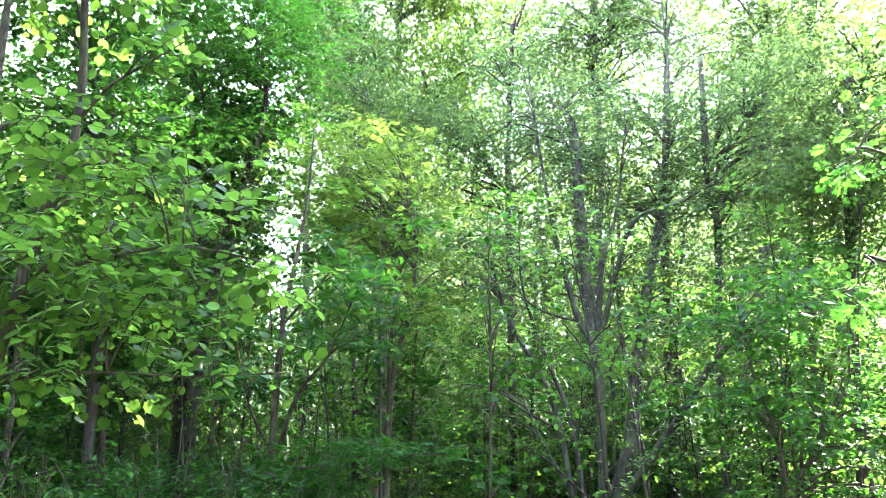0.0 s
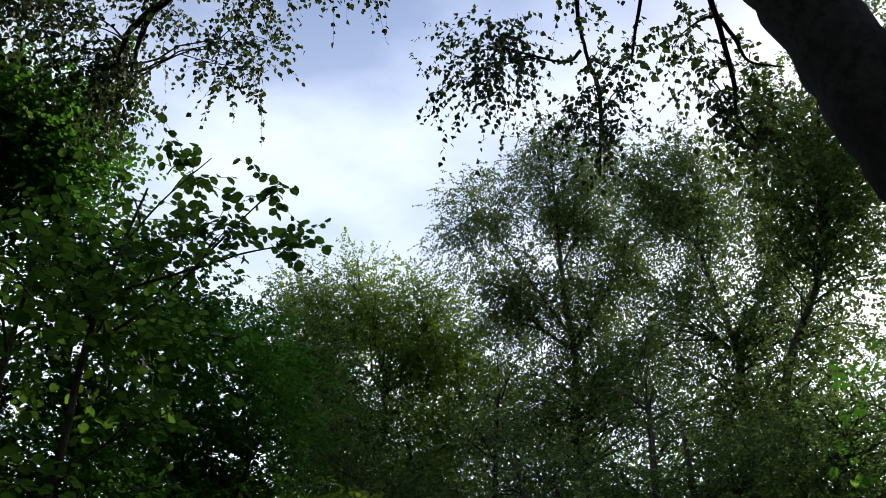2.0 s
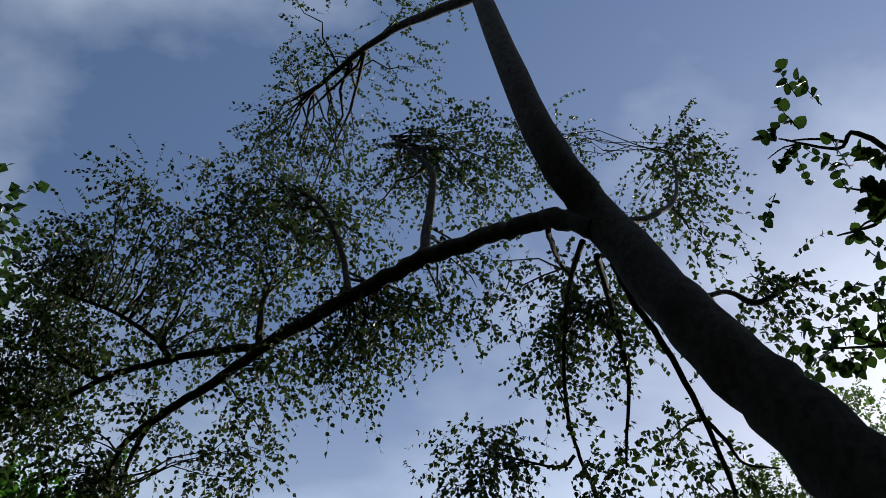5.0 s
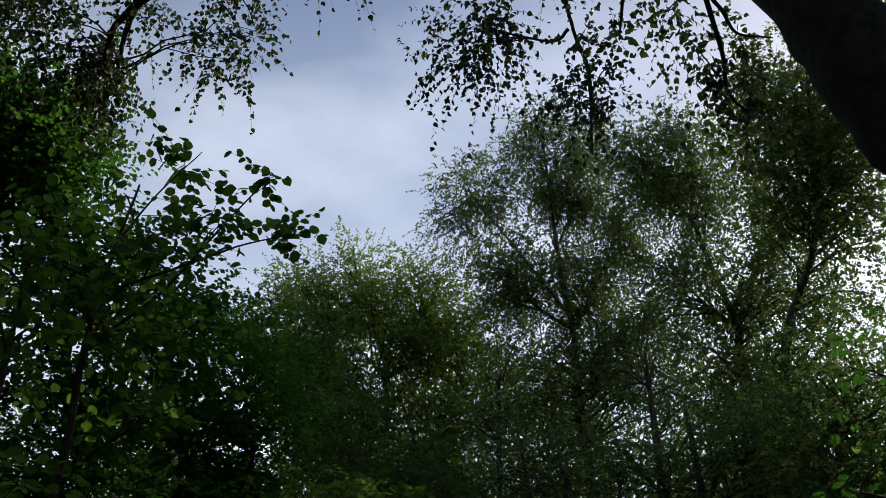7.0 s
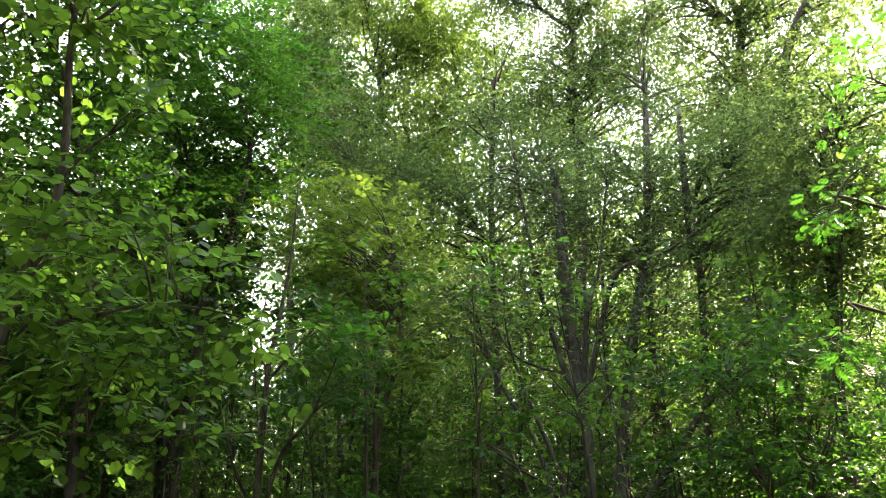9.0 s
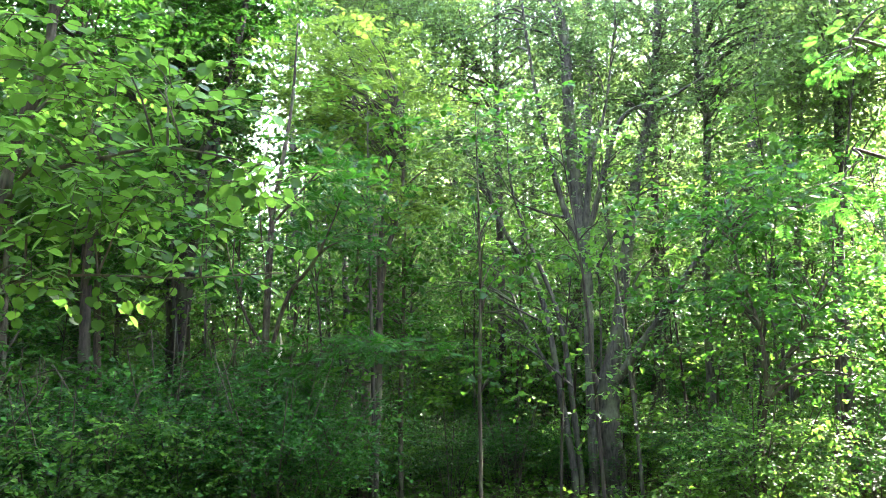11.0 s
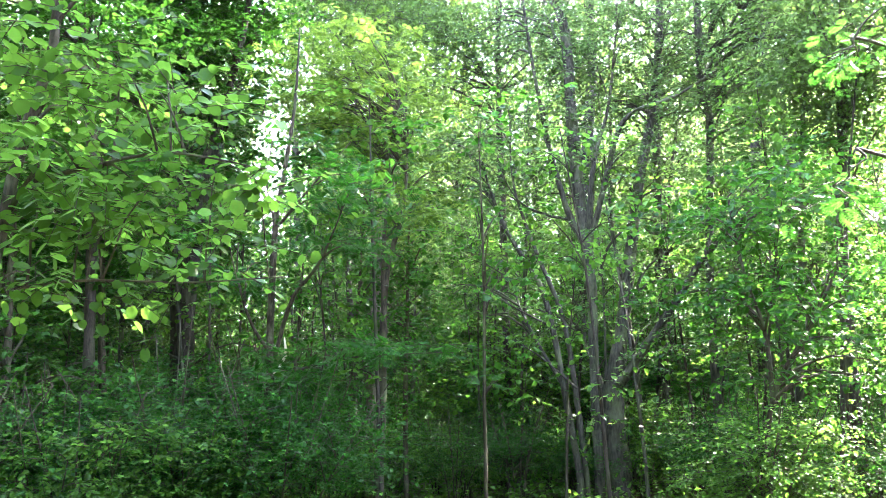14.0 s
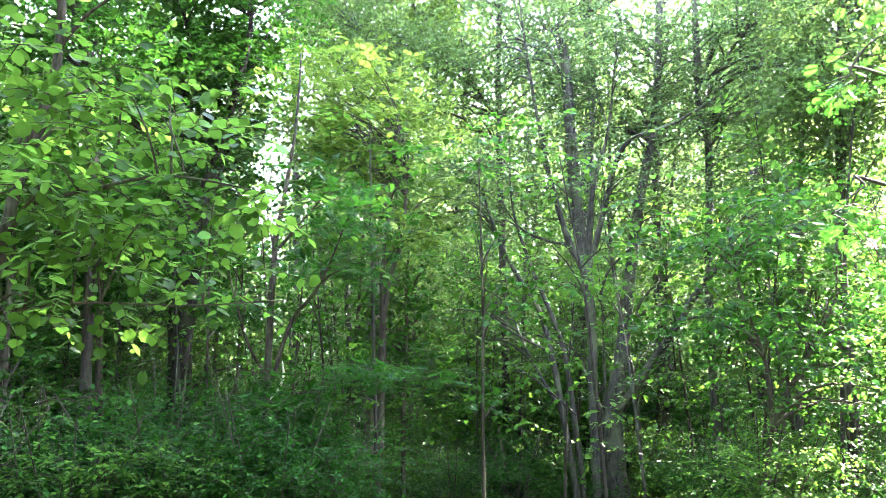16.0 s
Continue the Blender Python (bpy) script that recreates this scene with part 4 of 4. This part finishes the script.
tree('aspen_tree', 'tall aspen with a treetop coloured sunlit yellow-green', 'tree',
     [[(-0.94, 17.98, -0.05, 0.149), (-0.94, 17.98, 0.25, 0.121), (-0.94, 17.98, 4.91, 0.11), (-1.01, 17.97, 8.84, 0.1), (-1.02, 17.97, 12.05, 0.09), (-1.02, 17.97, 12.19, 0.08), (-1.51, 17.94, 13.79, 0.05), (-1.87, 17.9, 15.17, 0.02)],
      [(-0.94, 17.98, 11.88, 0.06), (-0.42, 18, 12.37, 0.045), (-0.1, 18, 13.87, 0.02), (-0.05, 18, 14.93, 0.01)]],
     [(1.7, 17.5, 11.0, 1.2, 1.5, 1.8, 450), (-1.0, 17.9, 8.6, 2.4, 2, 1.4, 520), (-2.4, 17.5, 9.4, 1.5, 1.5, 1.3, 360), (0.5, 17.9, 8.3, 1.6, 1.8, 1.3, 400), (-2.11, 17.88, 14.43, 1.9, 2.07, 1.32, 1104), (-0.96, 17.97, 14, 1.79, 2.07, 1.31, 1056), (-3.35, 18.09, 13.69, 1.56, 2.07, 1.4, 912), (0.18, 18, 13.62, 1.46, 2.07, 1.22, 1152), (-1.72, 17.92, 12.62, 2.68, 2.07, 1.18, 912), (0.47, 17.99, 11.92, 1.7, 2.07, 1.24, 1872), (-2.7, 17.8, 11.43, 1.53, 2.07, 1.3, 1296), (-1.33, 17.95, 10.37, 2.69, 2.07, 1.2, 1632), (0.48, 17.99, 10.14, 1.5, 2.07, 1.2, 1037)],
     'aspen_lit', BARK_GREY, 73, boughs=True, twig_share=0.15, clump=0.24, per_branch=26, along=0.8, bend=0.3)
tree('aspen_tree', 'slim aspen beside a gap of bright sky', 'tree',
     [[(-2.7, 16.78, -0.05, 0.095), (-2.7, 16.78, 0.25, 0.077), (-2.7, 16.78, 4.68, 0.07), (-2.75, 16.78, 6.53, 0.065), (-2.81, 16.77, 8.98, 0.055), (-2.86, 16.76, 10.29, 0.04), (-3.16, 16.7, 12.14, 0.02)]],
     [(-3.42, 16.65, 12.25, 1.04, 1.4, 1.04, 600), (-2.23, 16.85, 10.86, 1.01, 1.4, 1.26, 600), (-1.98, 16.38, 6.62, 0.45, 1, 1.68, 330), (-1.87, 16.9, 8.69, 0.84, 1.2, 0.96, 420)],
     'aspen_far', BARK_GREY, 74, boughs=True, twig_share=0.15, clump=0.4, per_branch=25)
# smaller trees standing between the willow and the birches
tree('slim_alder', 'slim alder with small glossy leaves', 'tree',
     [[(1.04, 13.16, -0.05, 0.081), (1.04, 13.16, 0.25, 0.066), (1.04, 13.16, 3.66, 0.06), (1.05, 13.16, 6.4, 0.05), (1.15, 13.15, 8.81, 0.035), (1.23, 13.14, 8.91, 0.02), (1.2, 13.15, 9.84, 0.008)]],
     [(1.32, 13.13, 8.69, 1.27, 1.69, 1.14, 300), (0.72, 13.18, 7.44, 1.34, 1.69, 1.34, 390), (1.81, 13.08, 7.02, 1.21, 1.69, 1.21, 300), (0.68, 13.18, 5.84, 1.4, 1.69, 1.52, 360), (0.05, 13.6, 6.72, 1.1, 1.56, 1.47, 345), (0.25, 13.6, 6.59, 0.74, 1.56, 1.1, 180)],
     'aspen', BARK_DARK, 91, boughs=True, twig_share=0.5, per_branch=16, clump=0.24)
tree('slim_alder', 'slim alder with a leaning top and small leaves', 'tree',
     [[(3.16, 12.2, -0.05, 0.088), (3.16, 12.2, 0.25, 0.072), (3.16, 12.2, 3.5, 0.065), (3.3, 12.16, 6.03, 0.055), (3.46, 12.12, 8.24, 0.04), (3.44, 12.12, 7.98, 0.025), (3.41, 12.13, 9.25, 0.008)]],
     [(3.34, 12.15, 8.61, 1.22, 1.69, 1.09, 247), (3.68, 12.05, 7.17, 1.4, 1.69, 1.29, 338), (2.75, 12.3, 6.89, 1.16, 1.69, 1.27, 260), (3.44, 12.12, 5.49, 1.46, 1.69, 1.34, 208)],
     'willow', BARK_GREY, 92, boughs=True, twig_share=0.5, per_branch=16, clump=0.24)
tree('slim_alder', 'slim crooked alder in front of the birches', 'tree',
     [[(3.26, 10.3, -0.05, 0.068), (3.26, 10.3, 0.25, 0.055), (3.26, 10.3, 2.53, 0.05), (3.38, 10.26, 4.59, 0.045), (3.3, 10.28, 5.04, 0.042), (3.35, 10.27, 6.89, 0.03), (3.36, 10.26, 5.42, 0.02), (3.57, 10.19, 6.47, 0.008)]],
     [(3.8, 10.11, 5.82, 1.18, 1.44, 1.09, 644), (4.51, 9.81, 6.31, 1.01, 1.44, 0.73, 390), (3.81, 10.11, 5.28, 1.25, 1.44, 1.07, 552)],
     'willow', BARK_GREY, 93, boughs=True, twig_share=0.5, per_branch=20, clump=0.24)
tree('slim_alder', 'slim alder with a dark bushy crown', 'tree',
     [[(4.06, 8.59, -0.05, 0.081), (4.06, 8.59, 0.25, 0.066), (4.06, 8.59, 2.7, 0.06), (4.17, 8.54, 4.08, 0.05), (4.3, 8.47, 5.63, 0.035), (4.39, 8.42, 5.51, 0.02), (4.5, 8.37, 6.31, 0.008)]],
     [(4.44, 8.4, 5.77, 0.89, 1.32, 0.73, 505), (4.21, 8.51, 4.85, 1.09, 1.32, 0.86, 644), (4.09, 8.57, 4.52, 1.01, 1.32, 0.85, 505)],
     'aspen', BARK_DARK, 94, boughs=True, twig_share=0.5, per_branch=20, clump=0.24)
# the round-leaved alder, behind the birch, reaching over from the side, its silhouette dark in the leaf colour
tree('alder_tree', 'alder whose round leaves, coloured dark as silhouettes, hang against the sky', 'tree',
     [[(3.3, 1.2, -0.05, 0.045), (3.1, 1.25, 1.5, 0.04), (2.6, 1.35, 3.2, 0.03), (2.3, 1.4, 4.3, 0.02), (2.05, 1.35, 5.2, 0.012)]],
     [(1.55, 1.18, 5.22, 0.14, 0.2, 0.15, 8), (1.7, 1.24, 4.91, 0.19, 0.25, 0.14, 16), (1.8, 1.43, 4.91, 0.12, 0.2, 0.09, 7), (1.79, 1.88, 4.72, 0.17, 0.2, 0.11, 13), (1.89, 1.64, 4.75, 0.08, 0.2, 0.08, 4), (1.79, 1.88, 4.35, 0.04, 0.1, 0.07, 3), (1.9, 1.29, 4.54, 0.25, 0.3, 0.49, 30)],
     'alder', BARK_BROWN, 79,
     limbs=[[(2.3, 1.4, 4.3, 0.016), (1.82, 1.05, 4.97, 0.012), (1.68, 1.09, 4.96, 0.008), (1.57, 1.15, 5.29, 0.004)],
      [(2.35, 1.4, 4.1, 0.016), (1.93, 1.25, 4.72, 0.012), (1.84, 1.38, 4.84, 0.008), (1.76, 1.48, 4.96, 0.004)],
      [(2.5, 1.38, 3.6, 0.016), (1.98, 1.69, 4.47, 0.012), (1.87, 1.81, 4.6, 0.008), (1.72, 1.95, 4.8, 0.004)]], sides=8, twig_share=1.0, clump=0.07, twig=0.5, leaf_scale=0.75, single=150, single_at=(2.0, 1.6, 4.9))
tree('rowan_tree', 'rowan with feathery leaflets on thin arching twigs', 'tree',
     [[(4.3, 4.3, -0.05, 0.04), (4.2, 4.4, 1.6, 0.035), (4, 4.6, 3, 0.028), (3.38, 4.72, 4.96, 0.015), (3.37, 4.47, 5.67, 0.008)]],
     [(2.59, 4.51, 4.08, 0.23, 0.4, 0.23, 6), (2.54, 4.54, 3.51, 0.18, 0.4, 0.29, 6), (2.36, 4.55, 3.27, 0.26, 0.4, 0.14, 6), (2.38, 4.51, 2.56, 0.24, 0.4, 0.2, 7), (2.32, 4.52, 2.23, 0.24, 0.4, 0.2, 8), (2.72, 4.67, 4.2, 0.27, 0.5, 0.51, 8)],
     'rowan', BARK_BROWN, 83,
     limbs=[[(4, 4.6, 3, 0.014), (2.8, 4.5, 3.96, 0.008), (2.47, 4.46, 4.09, 0.004)],
      [(4.05, 4.55, 2.7, 0.014), (2.49, 4.56, 3.32, 0.01), (2.3, 4.54, 3.3, 0.006), (2.12, 4.55, 3.24, 0.003)],
      [(4.15, 4.45, 2, 0.014), (2.46, 4.58, 2.69, 0.01), (2.3, 4.5, 2.66, 0.006), (2.12, 4.52, 2.52, 0.003)]], sides=8, twig_share=1.0, clump=0.16)
tree('hazel_bush', 'forked hazel bush with broad green leaves', 'shrub',
     [[(2.6, 7.04, -0.05, 0.027), (2.6, 7.04, 0.25, 0.022), (2.6, 7.04, 0.98, 0.02), (2.66, 7.01, 1.33, 0.021), (2.75, 6.98, 1.55, 0.019), (2.93, 6.9, 1.86, 0.015), (3.17, 6.8, 2.34, 0.012)],
      [(2.66, 7.01, 1.33, 0.02), (2.64, 7.02, 1.87, 0.016), (2.51, 7.07, 2.43, 0.012), (2.44, 7.09, 3, 0.008)]],
     [(3.02, 6.87, 2.3, 0.64, 0.9, 0.54, 130), (2.53, 7.06, 2.06, 0.64, 0.8, 0.49, 110), (3.15, 6.7, 1.67, 0.58, 0.7, 0.38, 80), (2.41, 7.1, 2.82, 0.49, 0.8, 0.4, 90), (3.15, 6.92, 3.1, 0.61, 0.9, 0.45, 90)],
     'hazel_dim', BARK_BROWN, 89, twig_share=0.5)
# the fallen trunk in the undergrowth
tree('fallen_log', 'dark fallen trunk lying in the undergrowth', 'log',
     [[(-1.79, 8.41, 0.61, 0.075), (-1.56, 8.36, 0.75, 0.07), (-1.34, 8.29, 0.71, 0.06), (-1.12, 8.22, 0.65, 0.045)]],
     [],
     'maple', BARK_DARK, 95,
     limbs=[[(-1.56, 8.36, 0.75, 0.03), (-1.61, 8.26, 1, 0.02), (-1.58, 8.18, 1.17, 0.008)]], rough=0.08)

# ---- repeats: young trees, bushes and far trees, built once and copied ----
def sapling(x, y, height, kind, bark, seed, label, lean=0.1, count=560, group="young trees"):
    rng = np.random.default_rng(seed)
    a = rng.uniform(0, 6.28)
    dx, dy = lean * height * math.cos(a), lean * height * math.sin(a)
    r = 0.008 * height
    stem = [(x, y, -0.05, r * 1.5), (x, y, 0.25, r), (x + 0.2 * dx, y + 0.3 * dy, height * 0.35, r * 0.85), (x + 0.6 * dx, y + 0.5 * dy, height * 0.7, r * 0.5), (x + dx, y + dy, height, 0.004)]
    w = 0.17 * height
    crown = [(x + dx * s, y + dy * s, height * s, w * (1.35 - s * 0.8) + 0.25, w * (1.35 - s * 0.8) + 0.25, 0.14 * height, int(count * q))
             for s, q in ((0.38, 0.2), (0.58, 0.34), (0.76, 0.28), (0.93, 0.18))]
    return tree("young_tree", label, "tree", [stem], crown, kind, bark, seed, group=group, sides=6, twig_share=0.15, branch_sides=3, per_branch=18, clump=0.24)


def bush(x, y, height, kind, bark, seed, label, stems=6, count=500, group="bushes", name="bush"):
    rng = np.random.default_rng(seed)
    lines, crown = [], []
    for i in range(stems):
        a, out = 6.28 * i / stems + rng.uniform(-0.4, 0.4), rng.uniform(0.15, 0.42) * height
        h = height * rng.uniform(0.7, 1.0)
        dx, dy = out * math.cos(a), out * math.sin(a)
        lines.append([(x + 0.05 * math.cos(a), y + 0.05 * math.sin(a), -0.05, 0.011), (x + 0.35 * dx, y + 0.35 * dy, h * 0.45, 0.008), (x + dx, y + dy, h, 0.004)])
        crown.append((x + 0.7 * dx, y + 0.7 * dy, h * 0.66, 0.42, 0.42, 0.34 * h, count // stems))
    return tree(name, label, "shrub", lines, crown, kind, bark, seed, group=group, sides=5, twig_share=0.3, clump=0.22, branch_sides=3, per_branch=14, leaf_scale=0.62, twig=0.85)


def far_tree(x, y, height, kind, bark, seed, label, count=640, group="far trees"):
    rng = np.random.default_rng(seed)
    r = 0.0075 * height
    dx, dy = rng.uniform(-0.6, 0.6), rng.uniform(-0.6, 0.6)
    stem = [(x, y, -0.05, r * 1.4), (x, y, 0.4, r), (x + 0.4 * dx, y, height * 0.45, r * 0.7), (x + dx, y + dy, height, 0.01)]
    crown = [(x + dx * s, y + dy * s, height * s, 0.17 * height * (1.3 - s * 0.75), 0.17 * height * (1.3 - s * 0.75), 0.10 * height, int(count * q))
             for s, q in ((0.13, 0.12), (0.28, 0.14), (0.43, 0.18), (0.58, 0.22), (0.75, 0.20), (0.90, 0.14))]
    return tree("far_tree", label, "tree", [stem], crown, kind, bark, seed, group=group, sides=6, twig_share=0.0, clump=0.5, branch_sides=3, per_branch=18, along=0.9)


def pole(x, y, height, kind, bark, seed, label, group="thin stems"):
    """A thin bare stem of the thicket, with a few leafy twigs."""
    rng = np.random.default_rng(seed)
    dx, dy = rng.uniform(-0.5, 0.5), rng.uniform(-0.5, 0.5)
    r = 0.0045 * height
    stem = [(x, y, -0.05, r * 1.2), (x + 0.2 * dx, y, height * 0.3, r), (x + 0.5 * dx, y + 0.6 * dy, height * 0.65, r * 0.7), (x + dx, y + dy, height, 0.003)]
    crown = [(x + 0.3 * dx, y, height * 0.4, 0.5, 0.5, 0.5, 14), (x + 0.6 * dx, y + 0.6 * dy, height * 0.7, 0.6, 0.6, 0.6, 30), (x + dx, y + dy, height * 0.95, 0.5, 0.5, 0.5, 26)]
    return tree("thin_stem", label, "tree", [stem], crown, kind, bark, seed, group=group, sides=5, twig_share=0.5, branch_sides=3, per_branch=6)


rng = np.random.default_rng(5)
poles = [pole(-1.6, 10.6, 3.4, "maple_far", BARK_BROWN, 131, "thin bare brown stem with a few leaves"),
         pole(2.2, 9.4, 4.2, "willow", BARK_GREY, 132, "thin bare grey stem with a few small leaves"),
         pole(4.9, 8.8, 3.8, "hazel_far", BARK_DARK, 133, "thin bare dark stem with broad leaves")]
youngs = [sapling(-3.4, 12.6, 5.6, "maple_far", BARK_BROWN, 101, "young maple with a thin brown stem among the undergrowth"),
          sapling(1.3, 13.6, 6.4, "willow", BARK_GREY, 102, "young willow with thin grey stem and small leaves"),
          sapling(6.2, 12.2, 6.0, "aspen", BARK_GREY, 103, "young aspen with fluttering small leaves"),
          sapling(-7.2, 12.4, 5.2, "maple_far", BARK_BROWN, 104, "young hazel with broad leaves in the undergrowth")]
bushes = [bush(-2.9, 7.4, 1.9, "bush_shaded", BARK_BROWN, 111, "low maple bush with green leaves coloured dark for shade"),
          bush(3.1, 8.6, 1.5, "hazel_far", BARK_BROWN, 112, "low hazel bush catching flecks of sun"),
          bush(0.9, 10.4, 1.7, "rowan", BARK_BROWN, 113, "low rowan bush with feathery leaves in the shade", 6, 190)]
fars = [far_tree(-3.0, 27.0, 11.5, "woods", BARK_BIRCH, 121, "far birch at the back of the wood"),
        far_tree(3.5, 24.0, 12.0, "woods", BARK_GREY, 122, "far aspen at the back of the wood"),
        far_tree(9.0, 25.0, 12.5, "willow_far", BARK_GREY, 123, "far willow at the back of the wood")]

# Added beside and behind the view, mostly unseen, to hold sky light off.
shades = [far_tree(-9.0, -6.0, 12.0, "shade", BARK_GREY, 127, "mostly unseen leafy tree added to block light", 900, "surrounding trees")]


def open_gap(x, y, wide):
    """The narrow gap through which the sky shows low between the stems."""
    margin = math.degrees(wide / math.hypot(x, y))
    return -11.6 - margin < math.degrees(math.atan2(x, y)) < -10.0 + margin


def scatter(kinds, count, near, far, left, right, apart, low, high, keep_gap):
    """Copies on free spots of the plan, in a wedge ahead of the viewer."""
    spots = [Vector(k.location) for k in kinds]
    tries = 0
    while count and tries < 4000:
        tries += 1
        a, d = radians(rng.uniform(left, right)), math.sqrt(rng.uniform(near ** 2, far ** 2))
        x, y = d * math.sin(a), d * math.cos(a)
        p = Vector((x, y, -0.05))
        if kinds is youngs and d < 12.5 and 3 < math.degrees(a) < 18:
            continue
        if kinds is bushes and d < 9.9 and -9.5 < math.degrees(a) < 14:
            continue
        if (keep_gap and open_gap(x, y, keep_gap)) or any((p - q).length < apart for q in spots):
            continue
        spots.append(p)
        count -= 1
        s = rng.uniform(low, high)
        copy_thing(kinds[int(rng.integers(0, len(kinds)))], pose(x, y, -0.05, rng.uniform(-3, 3), rng.uniform(-3, 3), rng.uniform(0, 360)) @ Matrix.Scale(s, 4))


scatter(youngs, 40, 9.5, 20.0, -42, 48, 1.5, 0.7, 1.2, 0.5)
scatter(youngs, 22, 7.5, 18.0, -36, -13, 1.1, 0.65, 1.05, 0.3)
scatter(bushes, 22, 8.5, 13.5, -6, 19, 0.6, 0.55, 0.9, 0)
scatter(bushes, 54, 7.0, 15.0, -34, 36, 0.8, 0.55, 1.0, 0)
scatter(bushes, 16, 12.0, 24.0, -17, -5, 0.9, 1.2, 1.8, 0)
scatter(bushes, 14, 6.6, 9.5, -28, -7, 0.7, 0.6, 0.95, 0)
scatter(bushes, 24, 6.4, 9.6, -31, -2, 0.6, 0.85, 1.3, 0)
scatter(bushes, 7, 11.0, 18.0, -12.8, -9.2, 0.6, 1.0, 1.5, 0)
scatter(poles, 130, 7.5, 17.0, -36, 38, 0.45, 0.75, 1.3, 0)
scatter(fars, 46, 17.0, 36.0, -45, 24, 2.2, 0.75, 1.0, 1.1)
scatter(fars, 7, 19.0, 26.0, 4, 26, 1.7, 1.0, 1.25, 0)
scatter(fars, 11, 17.0, 30.0, -9, 3, 1.6, 0.8, 0.98, 0.9)
scatter(fars, 22, 17.0, 30.0, -40, -14, 1.5, 0.8, 1.05, 0.9)
scatter(fars, 8, 16.0, 28.0, 21, 34, 1.9, 0.75, 0.95, 0)
scatter(fars, 6, 18.0, 34.0, 34, 58, 3.5, 0.6, 0.75, 0)
scatter(youngs, 7, 11.0, 19.0, 20, 34, 1.2, 0.8, 1.15, 0)
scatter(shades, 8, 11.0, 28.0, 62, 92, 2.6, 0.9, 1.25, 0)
scatter(youngs, 14, 14.0, 22.0, -9, 14, 1.2, 0.55, 0.85, 0.9)
scatter(youngs, 4, 13.0, 20.0, -12, -9.6, 1.0, 0.42, 0.58, 0)
scatter(bushes, 18, 8.0, 16.0, 19, 36, 0.8, 0.7, 1.2, 0)
scatter(bushes, 26, 13.0, 22.0, -6, 18, 0.8, 1.2, 1.9, 0)
# Far birch copies beside the view, added unseen to block the sun.
for x, y, turn, s in ((9.5, 8.5, 40, 1.35), (11.8, 8.6, 170, 1.1), (13.0, 11.6, 15, 1.35)):
    copy_thing(fars[0], pose(x, y, -0.05, 0, 0, turn) @ Matrix.Scale(s, 4))
# The added light-blocking trees behind the viewer.
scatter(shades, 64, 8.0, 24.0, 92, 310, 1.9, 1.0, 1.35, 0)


def far_woods(count, near, far, left, right, seed):
    """The closed wood all round, too far to tell one tree from the next."""
    r = np.random.default_rng(seed)
    a, d = np.radians(r.uniform(left, right, count)), r.uniform(near, far, count)
    top = 14.0 + 2.5 * np.sin(a * 9) + 1.5 * np.sin(a * 23 + 1)
    p = np.stack([d * np.sin(a), d * np.cos(a), top * r.uniform(0, 1, count) ** 1.2], -1)
    p += r.normal(0, 0.5, p.shape)
    p[:, 2] = np.maximum(p[:, 2], 0.1)
    bearing = np.degrees(np.arctan2(p[:, 0], p[:, 1]))
    p = p[~((bearing > -11.9) & (bearing < -10.1) & (p[:, 2] > 8.5))]
    size = r.uniform(0.6, 1.4, len(p))
    v, f = leaf_mesh(p, r.normal(0, 1, p.shape), r.normal(0, 1, p.shape) + [0, 0, 0.6], 0.24 * size, 0.20 * size, "far")
    ob = quads("far_woods", v, f, LEAF_ASPEN, smooth=False)
    return tagged(ob, "closed green wood at the back of the trees", "woods", kind="stuff")


far_woods(150000, 34.0, 54.0, -45, 45, 17)
far_woods(100000, 36.0, 56.0, 45, 315, 18)

# ---- the ground ----
def forest_floor():
    """One sheet: fine and uneven near by, flat out to the horizon."""
    edges = np.concatenate([[-1500, -400, -120], np.arange(-50, 51, 0.8), [120, 400, 1500]])
    gx, gy = np.meshgrid(edges, edges, indexing="ij")
    far = np.hypot(gx, gy)
    gz = 0.10 * np.sin(gx * 0.9 + 1.3) * np.cos(gy * 0.7) * 0.5 + 0.05 * np.sin(gx * 2.3) * np.sin(gy * 1.9 + 0.5)
    gz = np.where(far < 60, gz, 0) - 0.03
    n = len(edges)
    i, j = np.meshgrid(np.arange(n - 1), np.arange(n - 1), indexing="ij")
    f = np.stack([i * n + j, (i + 1) * n + j, (i + 1) * n + j + 1, i * n + j + 1], -1).reshape(-1, 4)
    ob = quads("ground", np.stack([gx, gy, gz], -1).reshape(-1, 3), f, SOIL)
    return tagged(ob, "shaded forest floor of dark soil and leaf litter", "ground", kind="structure")


def undergrowth(count, near, far, left, right, seed):
    """Low herbs and seedlings over the floor."""
    r = np.random.default_rng(seed)
    a, d = np.radians(r.uniform(left, right, count)), np.sqrt(r.uniform(near ** 2, far ** 2, count))
    p = np.stack([d * np.sin(a), d * np.cos(a), r.uniform(0.02, 0.45, count) ** 1.2], -1)
    way = unit(r.normal(0, 1, (count, 3)) * [1, 1, 0.35])
    size = r.uniform(0.5, 1.3, count)
    v, f = leaf_mesh(p, way, unit(r.normal(0, 0.5, (count, 3)) + [0, 0, 1.0]), 0.065 * size, 0.045 * size, "far")
    ob = quads("undergrowth", v, f, LEAF_HAZEL, smooth=False)
    return tagged(ob, "low green herbs and seedlings covering the forest floor", "plants", kind="stuff")


forest_floor()
undergrowth(80000, 4.0, 20.0, -42, 44, 9)
